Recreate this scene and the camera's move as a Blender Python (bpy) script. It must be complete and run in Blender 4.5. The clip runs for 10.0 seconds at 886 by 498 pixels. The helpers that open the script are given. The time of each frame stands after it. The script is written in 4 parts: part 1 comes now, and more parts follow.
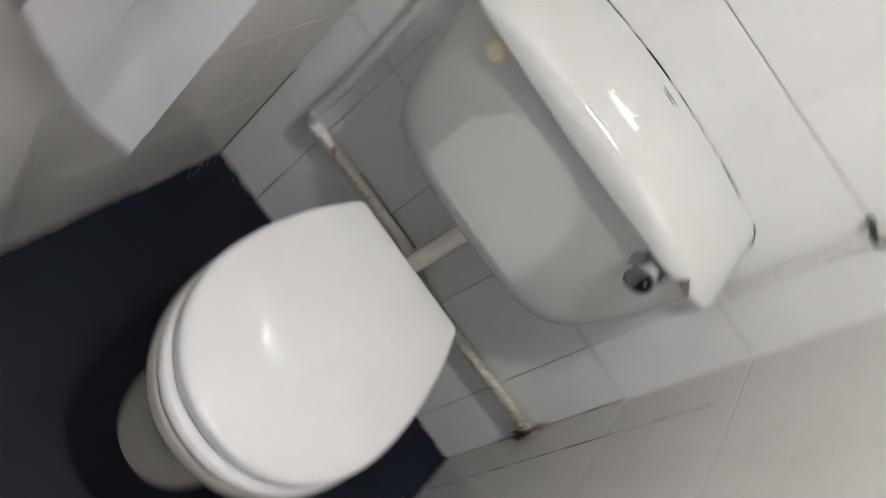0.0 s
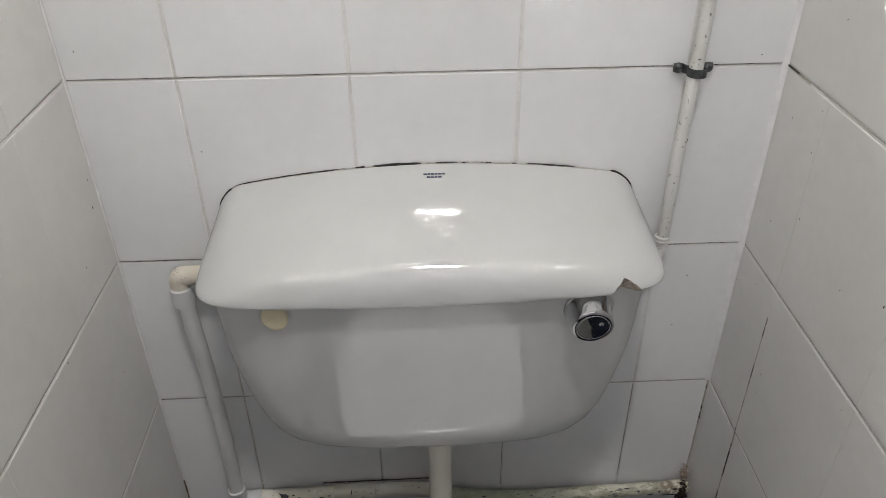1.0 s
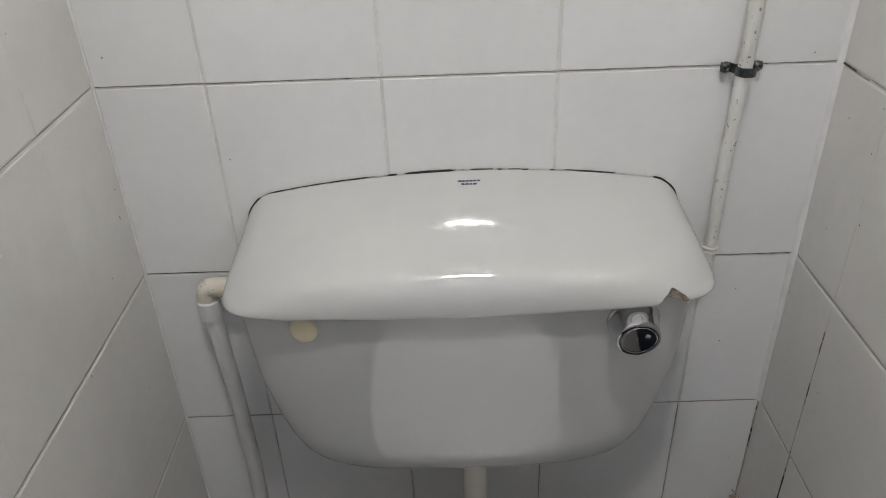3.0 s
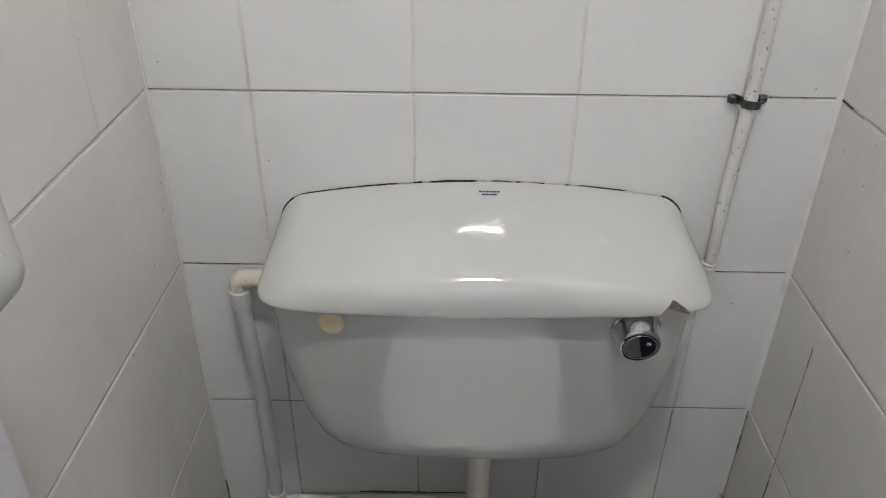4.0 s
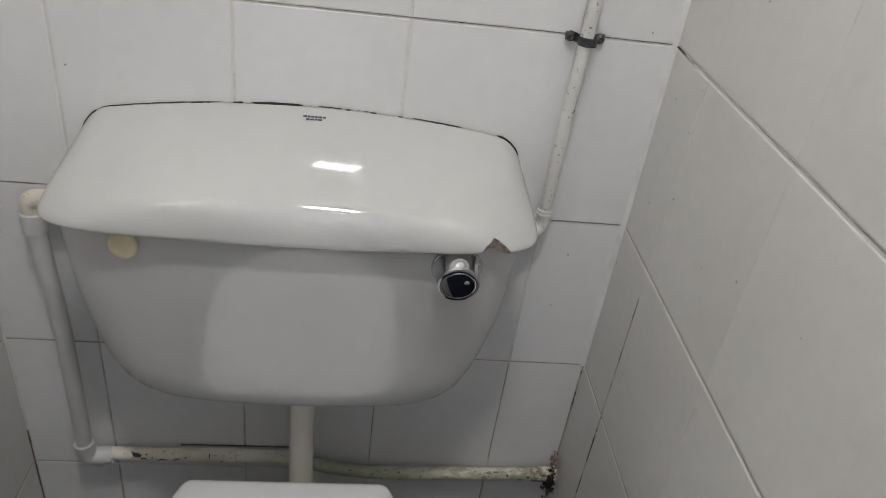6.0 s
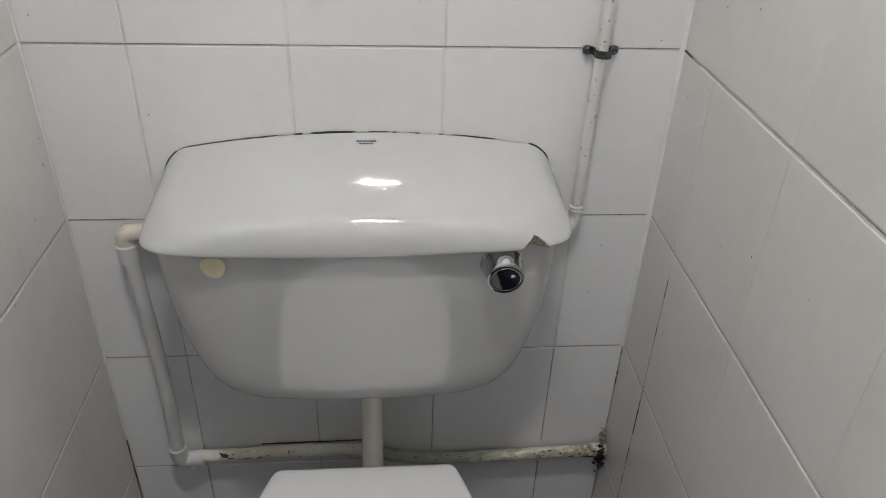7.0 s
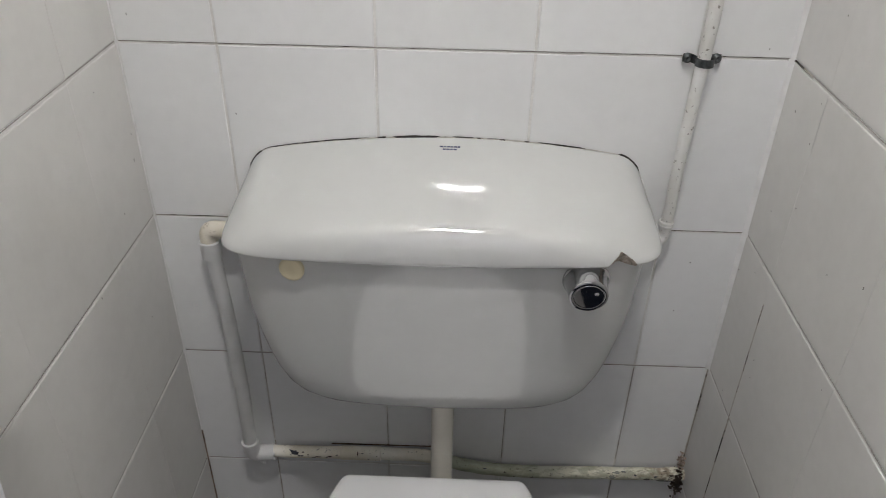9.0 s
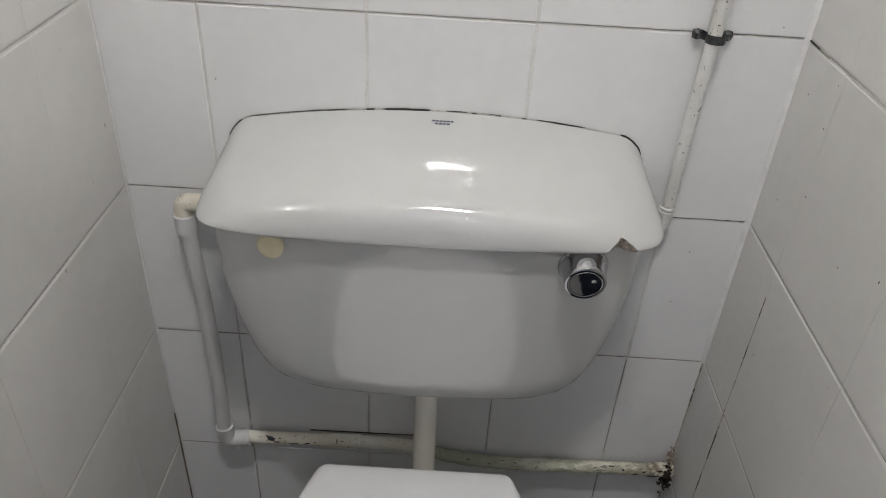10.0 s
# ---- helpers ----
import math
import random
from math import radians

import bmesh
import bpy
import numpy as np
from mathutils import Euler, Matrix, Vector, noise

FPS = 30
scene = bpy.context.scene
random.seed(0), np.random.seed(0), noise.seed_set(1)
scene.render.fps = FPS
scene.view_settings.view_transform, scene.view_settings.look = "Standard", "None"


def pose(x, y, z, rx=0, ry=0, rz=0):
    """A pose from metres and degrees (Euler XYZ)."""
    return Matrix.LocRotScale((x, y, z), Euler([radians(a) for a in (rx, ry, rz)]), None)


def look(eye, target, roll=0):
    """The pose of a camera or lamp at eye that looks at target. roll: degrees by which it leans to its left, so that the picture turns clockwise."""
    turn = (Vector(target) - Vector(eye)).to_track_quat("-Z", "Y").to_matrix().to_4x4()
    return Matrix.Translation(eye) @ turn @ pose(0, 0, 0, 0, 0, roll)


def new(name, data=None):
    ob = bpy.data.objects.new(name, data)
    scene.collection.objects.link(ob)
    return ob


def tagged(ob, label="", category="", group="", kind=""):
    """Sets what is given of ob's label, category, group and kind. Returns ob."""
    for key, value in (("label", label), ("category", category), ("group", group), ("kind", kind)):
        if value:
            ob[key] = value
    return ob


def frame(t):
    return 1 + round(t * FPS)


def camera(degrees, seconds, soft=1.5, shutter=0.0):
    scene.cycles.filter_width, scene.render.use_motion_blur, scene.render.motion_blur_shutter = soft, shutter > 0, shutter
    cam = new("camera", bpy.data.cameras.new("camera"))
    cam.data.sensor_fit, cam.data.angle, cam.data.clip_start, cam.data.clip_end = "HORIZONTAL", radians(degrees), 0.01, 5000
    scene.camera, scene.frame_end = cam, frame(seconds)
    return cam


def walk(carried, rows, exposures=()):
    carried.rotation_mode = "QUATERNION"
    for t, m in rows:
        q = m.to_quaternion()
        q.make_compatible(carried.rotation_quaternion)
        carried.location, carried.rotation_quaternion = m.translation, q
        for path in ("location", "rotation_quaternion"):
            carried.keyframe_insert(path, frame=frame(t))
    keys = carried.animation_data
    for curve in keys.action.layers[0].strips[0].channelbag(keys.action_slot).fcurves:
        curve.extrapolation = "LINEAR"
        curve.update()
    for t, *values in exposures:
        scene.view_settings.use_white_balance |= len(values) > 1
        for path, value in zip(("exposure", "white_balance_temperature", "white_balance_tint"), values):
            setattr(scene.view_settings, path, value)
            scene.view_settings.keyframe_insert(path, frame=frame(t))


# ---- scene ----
cam = camera(62.7, 10.0, soft=0.65, shutter=0.5)
PATH = [
    (0, (-0.0897, -1.045, 1.2499), (0.0557, 0.4691, -0.0487), 57.86),
    (0.1, (-0.0817, -1.0199, 1.238), (0.0518, 0.5002, -0.0549), 46.10),
    (0.2, (-0.0766, -0.9848, 1.2381), (0.0518, 0.5474, -0.0408), 34.44),
    (0.3, (-0.0656, -0.9488, 1.2452), (0.0366, 0.6191, 0.0078), 22.98),
    (0.4, (-0.0566, -0.8997, 1.2673), (0.0334, 0.7022, 0.0733), 12.92),
    (0.5, (-0.0345, -0.8757, 1.2865), (0.0129, 0.7671, 0.1466), 5.86),
    (0.8, (-0.0259, -0.8295, 1.3016), (0.026, 0.8711, 0.2502), -0.30),
    (1, (-0.0224, -0.8267, 1.2834), (0.0377, 0.8578, 0.2069), -0.74),
    (1.5, (-0.062, -0.9297, 1.301), (-0.0214, 0.7568, 0.2268), 2.23),
    (1.7, (-0.0823, -0.9562, 1.3134), (-0.0448, 0.7408, 0.2557), 3.54),
    (1.8, (-0.0804, -0.9549, 1.3081), (-0.051, 0.7527, 0.2674), 3.25),
    (1.9, (-0.0725, -0.9497, 1.3057), (-0.0544, 0.7678, 0.2811), 2.15),
    (2, (-0.0556, -0.9425, 1.3064), (-0.0508, 0.779, 0.2883), 0.46),
    (2.5, (0.0189, -0.8714, 1.2439), (0.0201, 0.8512, 0.2278), -3.50),
    (3, (-0.0288, -0.8053, 1.2476), (-0.0473, 0.9186, 0.2338), -2.25),
    (3.2, (-0.0298, -0.8082, 1.254), (-0.0469, 0.9113, 0.2327), -1.88),
    (4.3, (-0.0555, -0.8947, 1.2949), (-0.037, 0.8349, 0.2908), 2.55),
    (4.5, (-0.0547, -0.9133, 1.2972), (0.0176, 0.8286, 0.3171), 4.39),
    (5, (-0.0481, -0.9041, 1.2923), (0.0503, 0.8536, 0.3431), 4.96),
    (5.5, (-0.0503, -0.8359, 1.2506), (0.0097, 0.9065, 0.2705), 4.46),
    (5.8, (0.03, -0.811, 1.2122), (0.2389, 0.8739, 0.1551), 7.51),
    (6, (0.0499, -0.8414, 1.2156), (0.2981, 0.8453, 0.17), 8.11),
    (6.2, (0.0015, -0.8792, 1.2418), (0.2234, 0.8111, 0.1961), 7.85),
    (7.3, (0.039, -0.9334, 1.269), (0.202, 0.7735, 0.2395), 1.16),
    (7.5, (0.0536, -0.8872, 1.2572), (0.2064, 0.8276, 0.2394), 2.00),
    (7.7, (0.0142, -0.8261, 1.2354), (0.0137, 0.8909, 0.2098), 0.64),
    (7.9, (-0.0312, -0.7889, 1.2037), (-0.2515, 0.9169, 0.183), -2.52),
    (8, (-0.0368, -0.7739, 1.1978), (-0.286, 0.9248, 0.1719), -3.00),
    (8.2, (-0.0123, -0.773, 1.2227), (-0.2592, 0.9238, 0.1931), -2.79),
    (8.5, (0.0031, -0.8342, 1.2486), (-0.1713, 0.8599, 0.1999), -1.58),
    (9, (0.0099, -0.8995, 1.27), (-0.0287, 0.7962, 0.2103), 1.15),
    (9.5, (0.0001, -0.8879, 1.2576), (-0.0183, 0.8051, 0.1929), 1.60),
    (10, (0.006, -0.8591, 1.2367), (0.0067, 0.8173, 0.1459), 3.49),
]
EXPOSURE = [(0, .35, 6760, 10), (0.5, .36, 6860, 10), (1.0, .06, 6640, 10), (1.5, .06, 6620, 10), (2.0, 0, 6620, 10), (2.5, -.09, 6620, 10), (3.0, -.12, 6620, 10), (4.5, -.12, 6620, 10),
            (5.0, -.16, 6620, 10), (5.5, -.23, 6620, 10), (6.0, -.1, 6620, 10), (7.5, -.07, 6620, 10), (8.0, -.17, 6620, 10), (8.5, -.03, 6620, 10), (9.0, .03, 6620, 10), (9.5, .04, 6620, 10), (10.0, 0, 6620, 10)]
walk(cam, [(t, look(eye, target, roll)) for t, eye, target, roll in PATH], EXPOSURE)

# ---- light ----
world = bpy.data.worlds.new("world")
scene.world = world
world.use_nodes = True
world.node_tree.nodes["Background"].inputs["Color"].default_value = (0.8, 0.85, 1.0, 1)
world.node_tree.nodes["Background"].inputs["Strength"].default_value = 0.0

LAMP = (0.022, -0.79, 2.4)   # middle of the ceiling light
LAMP_W, LAMP_D = 0.22, 0.058
LAMP_POWER = 262.0
scene.cycles.sample_clamp_indirect = 250.0   # keeps the lamp's mirror images in the glaze

# the room: inner faces of the walls
XL, XR, YB, YF, ZC = -0.427, 0.418, 0.0, -1.60, 2.4
SAG_L, SAG_R = 0.042, 0.038   # fall of the side walls' tile rows, away from the back wall
GAP = 0.0008               # depth of the joints


# ---- materials ----
def material(name):
    m = bpy.data.materials.new(name)
    m.use_nodes = True
    nt = m.node_tree
    return m, nt, nt.nodes["Principled BSDF"]


def noise_node(nt, scale, detail=4.0, rough=0.55, vec=None, stretch=None):
    n = nt.nodes.new("ShaderNodeTexNoise")
    n.inputs["Scale"].default_value = scale
    n.inputs["Detail"].default_value = detail
    n.inputs["Roughness"].default_value = rough
    src = vec
    if src is None:
        src = nt.nodes.new("ShaderNodeNewGeometry").outputs["Position"]
    if stretch:
        mp = nt.nodes.new("ShaderNodeMapping")
        mp.inputs["Scale"].default_value = stretch
        nt.links.new(src, mp.inputs["Vector"])
        src = mp.outputs["Vector"]
    nt.links.new(src, n.inputs["Vector"])
    return n.outputs["Fac"]


def ramp(nt, fac, stops):
    r = nt.nodes.new("ShaderNodeValToRGB")
    e = r.color_ramp.elements
    while len(e) < len(stops):
        e.new(0.5)
    for el, (p, c) in zip(e, stops):
        el.position = p
        el.color = (*c, 1) if len(c) == 3 else c
    nt.links.new(fac, r.inputs["Fac"])
    return r.outputs["Color"]


def mix(nt, fac, a, b, kind="MIX"):
    n = nt.nodes.new("ShaderNodeMix")
    n.data_type, n.blend_type = "RGBA", kind
    for sock, v in ((n.inputs[0], fac), (n.inputs[6], a), (n.inputs[7], b)):
        if isinstance(v, (int, float)):
            sock.default_value = v
        elif isinstance(v, tuple):
            sock.default_value = (*v, 1)
        else:
            nt.links.new(v, sock)
    return n.outputs[2]


def bump(nt, bsdf, fac, strength, dist):
    b = nt.nodes.new("ShaderNodeBump")
    b.inputs["Strength"].default_value = strength
    b.inputs["Distance"].default_value = dist
    nt.links.new(fac, b.inputs["Height"])
    nt.links.new(b.outputs["Normal"], bsdf.inputs["Normal"])
    return b


def g(v):
    return (v, v, v)


def ceramic(name, tint, rough, wave, dirt=0.06, per_object=0.0, ior=1.52):
    m, nt, b = material(name)
    fine = noise_node(nt, 55, 5)
    broad = noise_node(nt, 5.5, 4)
    c = mix(nt, 1.0, tint, ramp(nt, broad, [(0.3, g(1 - dirt)), (0.7, g(1.0))]), "MULTIPLY")
    c = mix(nt, 1.0, c, ramp(nt, fine, [(0.25, g(1 - dirt * 0.5)), (0.6, g(1.0))]), "MULTIPLY")
    if per_object:
        info = nt.nodes.new("ShaderNodeObjectInfo")
        c = mix(nt, 1.0, c, ramp(nt, info.outputs["Random"], [(0, (1 - per_object, 1 - per_object, 1 - per_object * 1.2)), (1, g(1.0))]), "MULTIPLY")
    nt.links.new(c, b.inputs["Base Color"])
    r = ramp(nt, noise_node(nt, 9, 5), [(0.3, g(rough * 0.7)), (0.75, g(rough * 1.7))])
    nt.links.new(r, b.inputs["Roughness"])
    b.inputs["IOR"].default_value = ior
    w = noise_node(nt, 16, 1.5, 0.4)
    bump(nt, b, w, wave, 0.004)
    return m


M_TILE = ceramic("wall_tile_glaze", (0.818, 0.826, 0.832), 0.056, 0.034, 0.05, 0.03, ior=1.37)
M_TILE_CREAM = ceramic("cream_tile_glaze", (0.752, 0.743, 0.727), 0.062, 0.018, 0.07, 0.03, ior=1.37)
M_CHINA = ceramic("vitreous_china", (0.578, 0.588, 0.580), 0.048, 0.003, 0.035, ior=2.05)
M_SEAT = ceramic("seat_plastic", (0.73, 0.735, 0.75), 0.085, 0.003, 0.03, ior=1.5)
M_RIM = ceramic("aged_china", (0.66, 0.64, 0.57), 0.10, 0.01, 0.10)


def grout_mat():
    m, nt, b = material("grout")
    c = ramp(nt, noise_node(nt, 11, 6, 0.65), [(0.28, (0.56, 0.54, 0.51)), (0.42, (0.70, 0.69, 0.67)), (0.62, (0.80, 0.795, 0.78))])
    c = mix(nt, 1.0, c, ramp(nt, noise_node(nt, 260, 3), [(0.3, g(0.9)), (0.7, g(1.0))]), "MULTIPLY")
    nt.links.new(c, b.inputs["Base Color"])
    b.inputs["Roughness"].default_value = 0.85
    bump(nt, b, noise_node(nt, 400, 3), 0.25, 0.0006)
    return m


def mould_mat(name, level, pale=(0.42, 0.39, 0.345)):
    """Grout with black mould in patches along the joint."""
    m, nt, b = material(name)
    f = noise_node(nt, 34, 5, 0.7)
    c = ramp(nt, f, [(level - 0.05, (0.018, 0.015, 0.012)), (level, (0.07, 0.055, 0.045)), (level + 0.05, pale)])
    nt.links.new(c, b.inputs["Base Color"])
    b.inputs["Roughness"].default_value = 0.75
    return m


def painted_pipe(name, base, under, amount, rough=0.32, green=False, aged=(0.80, 0.76, 0.66), specks=0.8, scale=42):
    """Old gloss paint, chipped, with the metal or an older coat showing."""
    m, nt, b = material(name)
    f = noise_node(nt, scale, 6, 0.66)
    c = mix(nt, 1.0, base, ramp(nt, noise_node(nt, 14, 5), [(0.3, aged), (0.65, g(1.0))]), "MULTIPLY")
    if green:
        sep = nt.nodes.new("ShaderNodeSeparateXYZ")
        nt.links.new(nt.nodes.new("ShaderNodeNewGeometry").outputs["Position"], sep.inputs["Vector"])
        along = ramp(nt, sep.outputs["X"], [(0.02, g(0.95)), (0.16, g(0.55)), (0.27, g(0.05))])
        gr = mix(nt, 1.0, along, ramp(nt, noise_node(nt, 9, 5), [(0.30, g(0.35)), (0.60, g(1.0))]), "MULTIPLY")
        c = mix(nt, gr, c, (0.33, 0.38, 0.29))
        streak = ramp(nt, noise_node(nt, 95, 6, 0.7, stretch=(0.4, 1, 1)), [(0.48, g(0)), (0.58, g(0.75))])
        c = mix(nt, streak, c, (0.34, 0.35, 0.25))
        end = mix(nt, 1.0, ramp(nt, sep.outputs["X"], [(0.27, g(0.0)), (0.40, g(0.9))]), ramp(nt, noise_node(nt, 70, 6, 0.7), [(0.46, g(0)), (0.58, g(1))]), "MULTIPLY")
        c = mix(nt, end, c, (0.22, 0.15, 0.10))
    c = mix(nt, ramp(nt, noise_node(nt, 150, 4, 0.6), [(0.62, g(0)), (0.68, g(specks))]), c, under)
    c = mix(nt, ramp(nt, f, [(1 - amount, g(0)), (1.02 - amount, g(1))]), c, under)
    nt.links.new(c, b.inputs["Base Color"])
    b.inputs["Roughness"].default_value = rough
    bump(nt, b, f, 0.5, 0.0025)
    return m


def simple(name, col, rough, metal=0.0, vary=0.15, scale=40, bump_s=0.0, bump_d=0.001):
    m, nt, b = material(name)
    f = noise_node(nt, scale, 5)
    lo = tuple(v * (1 - vary) for v in col)
    hi = tuple(min(1, v * (1 + vary * 0.6)) for v in col)
    c = ramp(nt, f, [(0.3, lo), (0.7, hi)])
    nt.links.new(c, b.inputs["Base Color"])
    b.inputs["Roughness"].default_value = rough
    b.inputs["Metallic"].default_value = metal
    if bump_s:
        bump(nt, b, noise_node(nt, scale * 3, 4), bump_s, bump_d)
    return m


def vinyl_mat():
    m, nt, b = material("navy_vinyl")
    broad = noise_node(nt, 3.5, 5, 0.6)
    fine = noise_node(nt, 420, 3)
    c = ramp(nt, broad, [(0.3, (0.003, 0.0055, 0.0135)), (0.7, (0.007, 0.012, 0.026))])
    c = mix(nt, ramp(nt, fine, [(0.66, g(0)), (0.74, g(0.35))]), c, (0.07, 0.085, 0.12))
    nt.links.new(c, b.inputs["Base Color"])
    nt.links.new(ramp(nt, noise_node(nt, 6, 5), [(0.3, g(0.38)), (0.7, g(0.62))]), b.inputs["Roughness"])
    b.inputs["Specular IOR Level"].default_value = 0.25
    bump(nt, b, fine, 0.25, 0.0008)
    return m


def paper_mat():
    m, nt, b = material("tissue_paper")
    c = ramp(nt, noise_node(nt, 300, 3), [(0.3, (0.80, 0.80, 0.825)), (0.7, (0.83, 0.83, 0.855))])
    nt.links.new(c, b.inputs["Base Color"])
    b.inputs["Roughness"].default_value = 0.95
    b.inputs["Specular IOR Level"].default_value = 0.15
    bump(nt, b, noise_node(nt, 60, 3), 0.10, 0.002)
    return m


def glow_mat(strength):
    m, nt, b = material("lamp_diffuser")
    b.inputs["Base Color"].default_value = (0.9, 0.9, 0.9, 1)
    b.inputs["Emission Color"].default_value = (0.988, 0.972, 0.952, 1)
    b.inputs["Emission Strength"].default_value = strength
    return m


M_GROUT = grout_mat()
M_MOULD = mould_mat("mouldy_grout", 0.475)
M_MOULD_LIGHT = mould_mat("spotted_grout", 0.41)
M_DARK_LINE = mould_mat("dark_grout_line", 0.41, (0.34, 0.32, 0.295))
# Grey grout; also paints the shade in the side walls' row joints
M_SIDE_LINE = simple("grey_grout_and_row_shade", (0.40, 0.375, 0.35), 0.85, vary=0.45, scale=25)
M_JOINT = simple("faintly_brown_grout", (0.56, 0.53, 0.50), 0.85, vary=0.35, scale=30)
M_BROWN = simple("brown_corner_dirt", (0.22, 0.16, 0.12), 0.9, vary=0.7, scale=60)
M_STAIN = simple("stained_grout", (0.40, 0.37, 0.335), 0.85, vary=0.6, scale=45)
M_PIPE_DIRT = simple("brown_pipe_dirt", (0.17, 0.12, 0.085), 0.9, vary=0.7, scale=90, bump_s=0.5)
M_VINYL = vinyl_mat()
M_PAPER = paper_mat()
M_DOOR = simple("pale_lilac_paint", (0.77, 0.775, 0.88), 0.45, vary=0.06, scale=6, bump_s=0.1)
M_CAULK = simple("white_caulk", (0.80, 0.80, 0.80), 0.3, vary=0.08, scale=40)
M_PLASTER = simple("painted_plaster", (0.88, 0.875, 0.865), 0.6, vary=0.06, scale=6, bump_s=0.1)
M_WASTE = painted_pipe("white_waste_pipe", (0.665, 0.67, 0.67), (0.42, 0.39, 0.34), 0.25, 0.28, aged=(0.86, 0.86, 0.85), specks=0.0, scale=100)
M_ELBOW = painted_pipe("yellowed_pipe_elbow", (0.74, 0.70, 0.61), (0.26, 0.21, 0.16), 0.37, 0.35, specks=0.35)
M_FLAKY = painted_pipe("flaking_painted_pipe", (0.80, 0.785, 0.68), (0.09, 0.085, 0.08), 0.335, 0.4, green=True, specks=0.45, scale=34)
M_FLAKY_WHITE = painted_pipe("flaking_cream_paint", (0.86, 0.84, 0.77), (0.06, 0.06, 0.075), 0.31, 0.4, scale=30)
M_SUPPLY = painted_pipe("painted_supply_pipe", (0.73, 0.73, 0.715), (0.17, 0.15, 0.13), 0.36, 0.3, aged=(0.84, 0.82, 0.78), specks=0.75)
M_FLUSH = simple("ivory_plastic_pipe", (0.80, 0.775, 0.70), 0.22, vary=0.05, scale=12)
M_CHROME = simple("chrome", (0.50, 0.505, 0.515), 0.06, 1.0, 0.05, 30)
M_STEEL = simple("tarnished_steel", (0.10, 0.108, 0.11), 0.42, 0.85, 0.45, 160, 0.4, 0.0006)
M_RUST = simple("rusty_crust", (0.04, 0.026, 0.018), 0.9, vary=0.8, scale=120, bump_s=0.9, bump_d=0.003)
M_PALE_CRUST = simple("crumbling_plaster", (0.46, 0.37, 0.31), 0.9, vary=0.7, scale=150, bump_s=0.9, bump_d=0.002)
M_NAVY = simple("old_navy_paint", (0.045, 0.05, 0.065), 0.6, vary=0.5, scale=200)
M_PUTTY = simple("grey_putty", (0.27, 0.28, 0.25), 0.85, vary=0.4, scale=160, bump_s=0.5)
M_PLUG = simple("yellowed_plastic", (0.70, 0.63, 0.44), 0.35, vary=0.08, scale=60)
M_CHIP = simple("broken_china", (0.44, 0.385, 0.32), 0.85, vary=0.45, scale=220, bump_s=0.7, bump_d=0.002)
M_INK = simple("dark_blue_print", (0.02, 0.025, 0.09), 0.35, vary=0.1)
M_BLACK = simple("black_dirt", (0.03, 0.027, 0.025), 0.8, vary=0.4, scale=300)
M_COVER = simple("white_moulded_plastic", (0.61, 0.615, 0.585), 0.08, vary=0.04, scale=8)
M_GREY = simple("grey_translucent_plastic", (0.26, 0.26, 0.28), 0.3, vary=0.1, scale=30)
M_DARKGREY = simple("dark_grey_plastic", (0.09, 0.09, 0.10), 0.4, vary=0.1)
M_FLECK = simple("plaster_fleck", (0.55, 0.53, 0.50), 0.9, vary=0.2)
M_GLOW = glow_mat(LAMP_POWER)


# ---- builders ----
def mesh_of(name, bm, mats, smooth=True, sharp=38):
    me = bpy.data.meshes.new(name)
    bmesh.ops.recalc_face_normals(bm, faces=bm.faces)
    if smooth:
        for f in bm.faces:
            f.smooth = True
    bm.to_mesh(me)
    bm.free()
    for m in mats if isinstance(mats, (list, tuple)) else [mats]:
        me.materials.append(m)
    if smooth:
        me.set_sharp_from_angle(angle=radians(sharp))
    return me


def part(name, bm, mat, parent, label="", smooth=True):
    ob = new(name, mesh_of(name, bm, mat, smooth, 62 if name == "lid" else 38))
    ob.parent = parent
    if label:
        tagged(ob, label)
    return ob


def thing(name, at, label, category, group="", kind=""):
    ob = new(name)
    ob.empty_display_size = 0.05
    ob.location = at
    return tagged(ob, label, category, group, kind)


def loft(bm, rings, cap_a=True, cap_b=True, closed=True):
    rows = [[bm.verts.new(p) for p in r] for r in rings]
    n = len(rows[0])
    for a, b in zip(rows, rows[1:]):
        for i in range(n if closed else n - 1):
            j = (i + 1) % n
            bm.faces.new((a[i], a[j], b[j], b[i]))
    if cap_a:
        bm.faces.new(rows[0])
    if cap_b:
        bm.faces.new(list(reversed(rows[-1])))
    return rows


def rounded(points, radius, steps=6):
    """A polyline with its corners rounded."""
    pts = [Vector(p) for p in points]
    out = [pts[0]]
    for a, b, c in zip(pts, pts[1:], pts[2:]):
        r = min(radius, (a - b).length * 0.49, (c - b).length * 0.49)
        p, q = b + (a - b).normalized() * r, b + (c - b).normalized() * r
        for k in range(steps + 1):
            t = k / steps
            out.append((1 - t) ** 2 * p + 2 * t * (1 - t) * b + t * t * q)
    out.append(pts[-1])
    return out


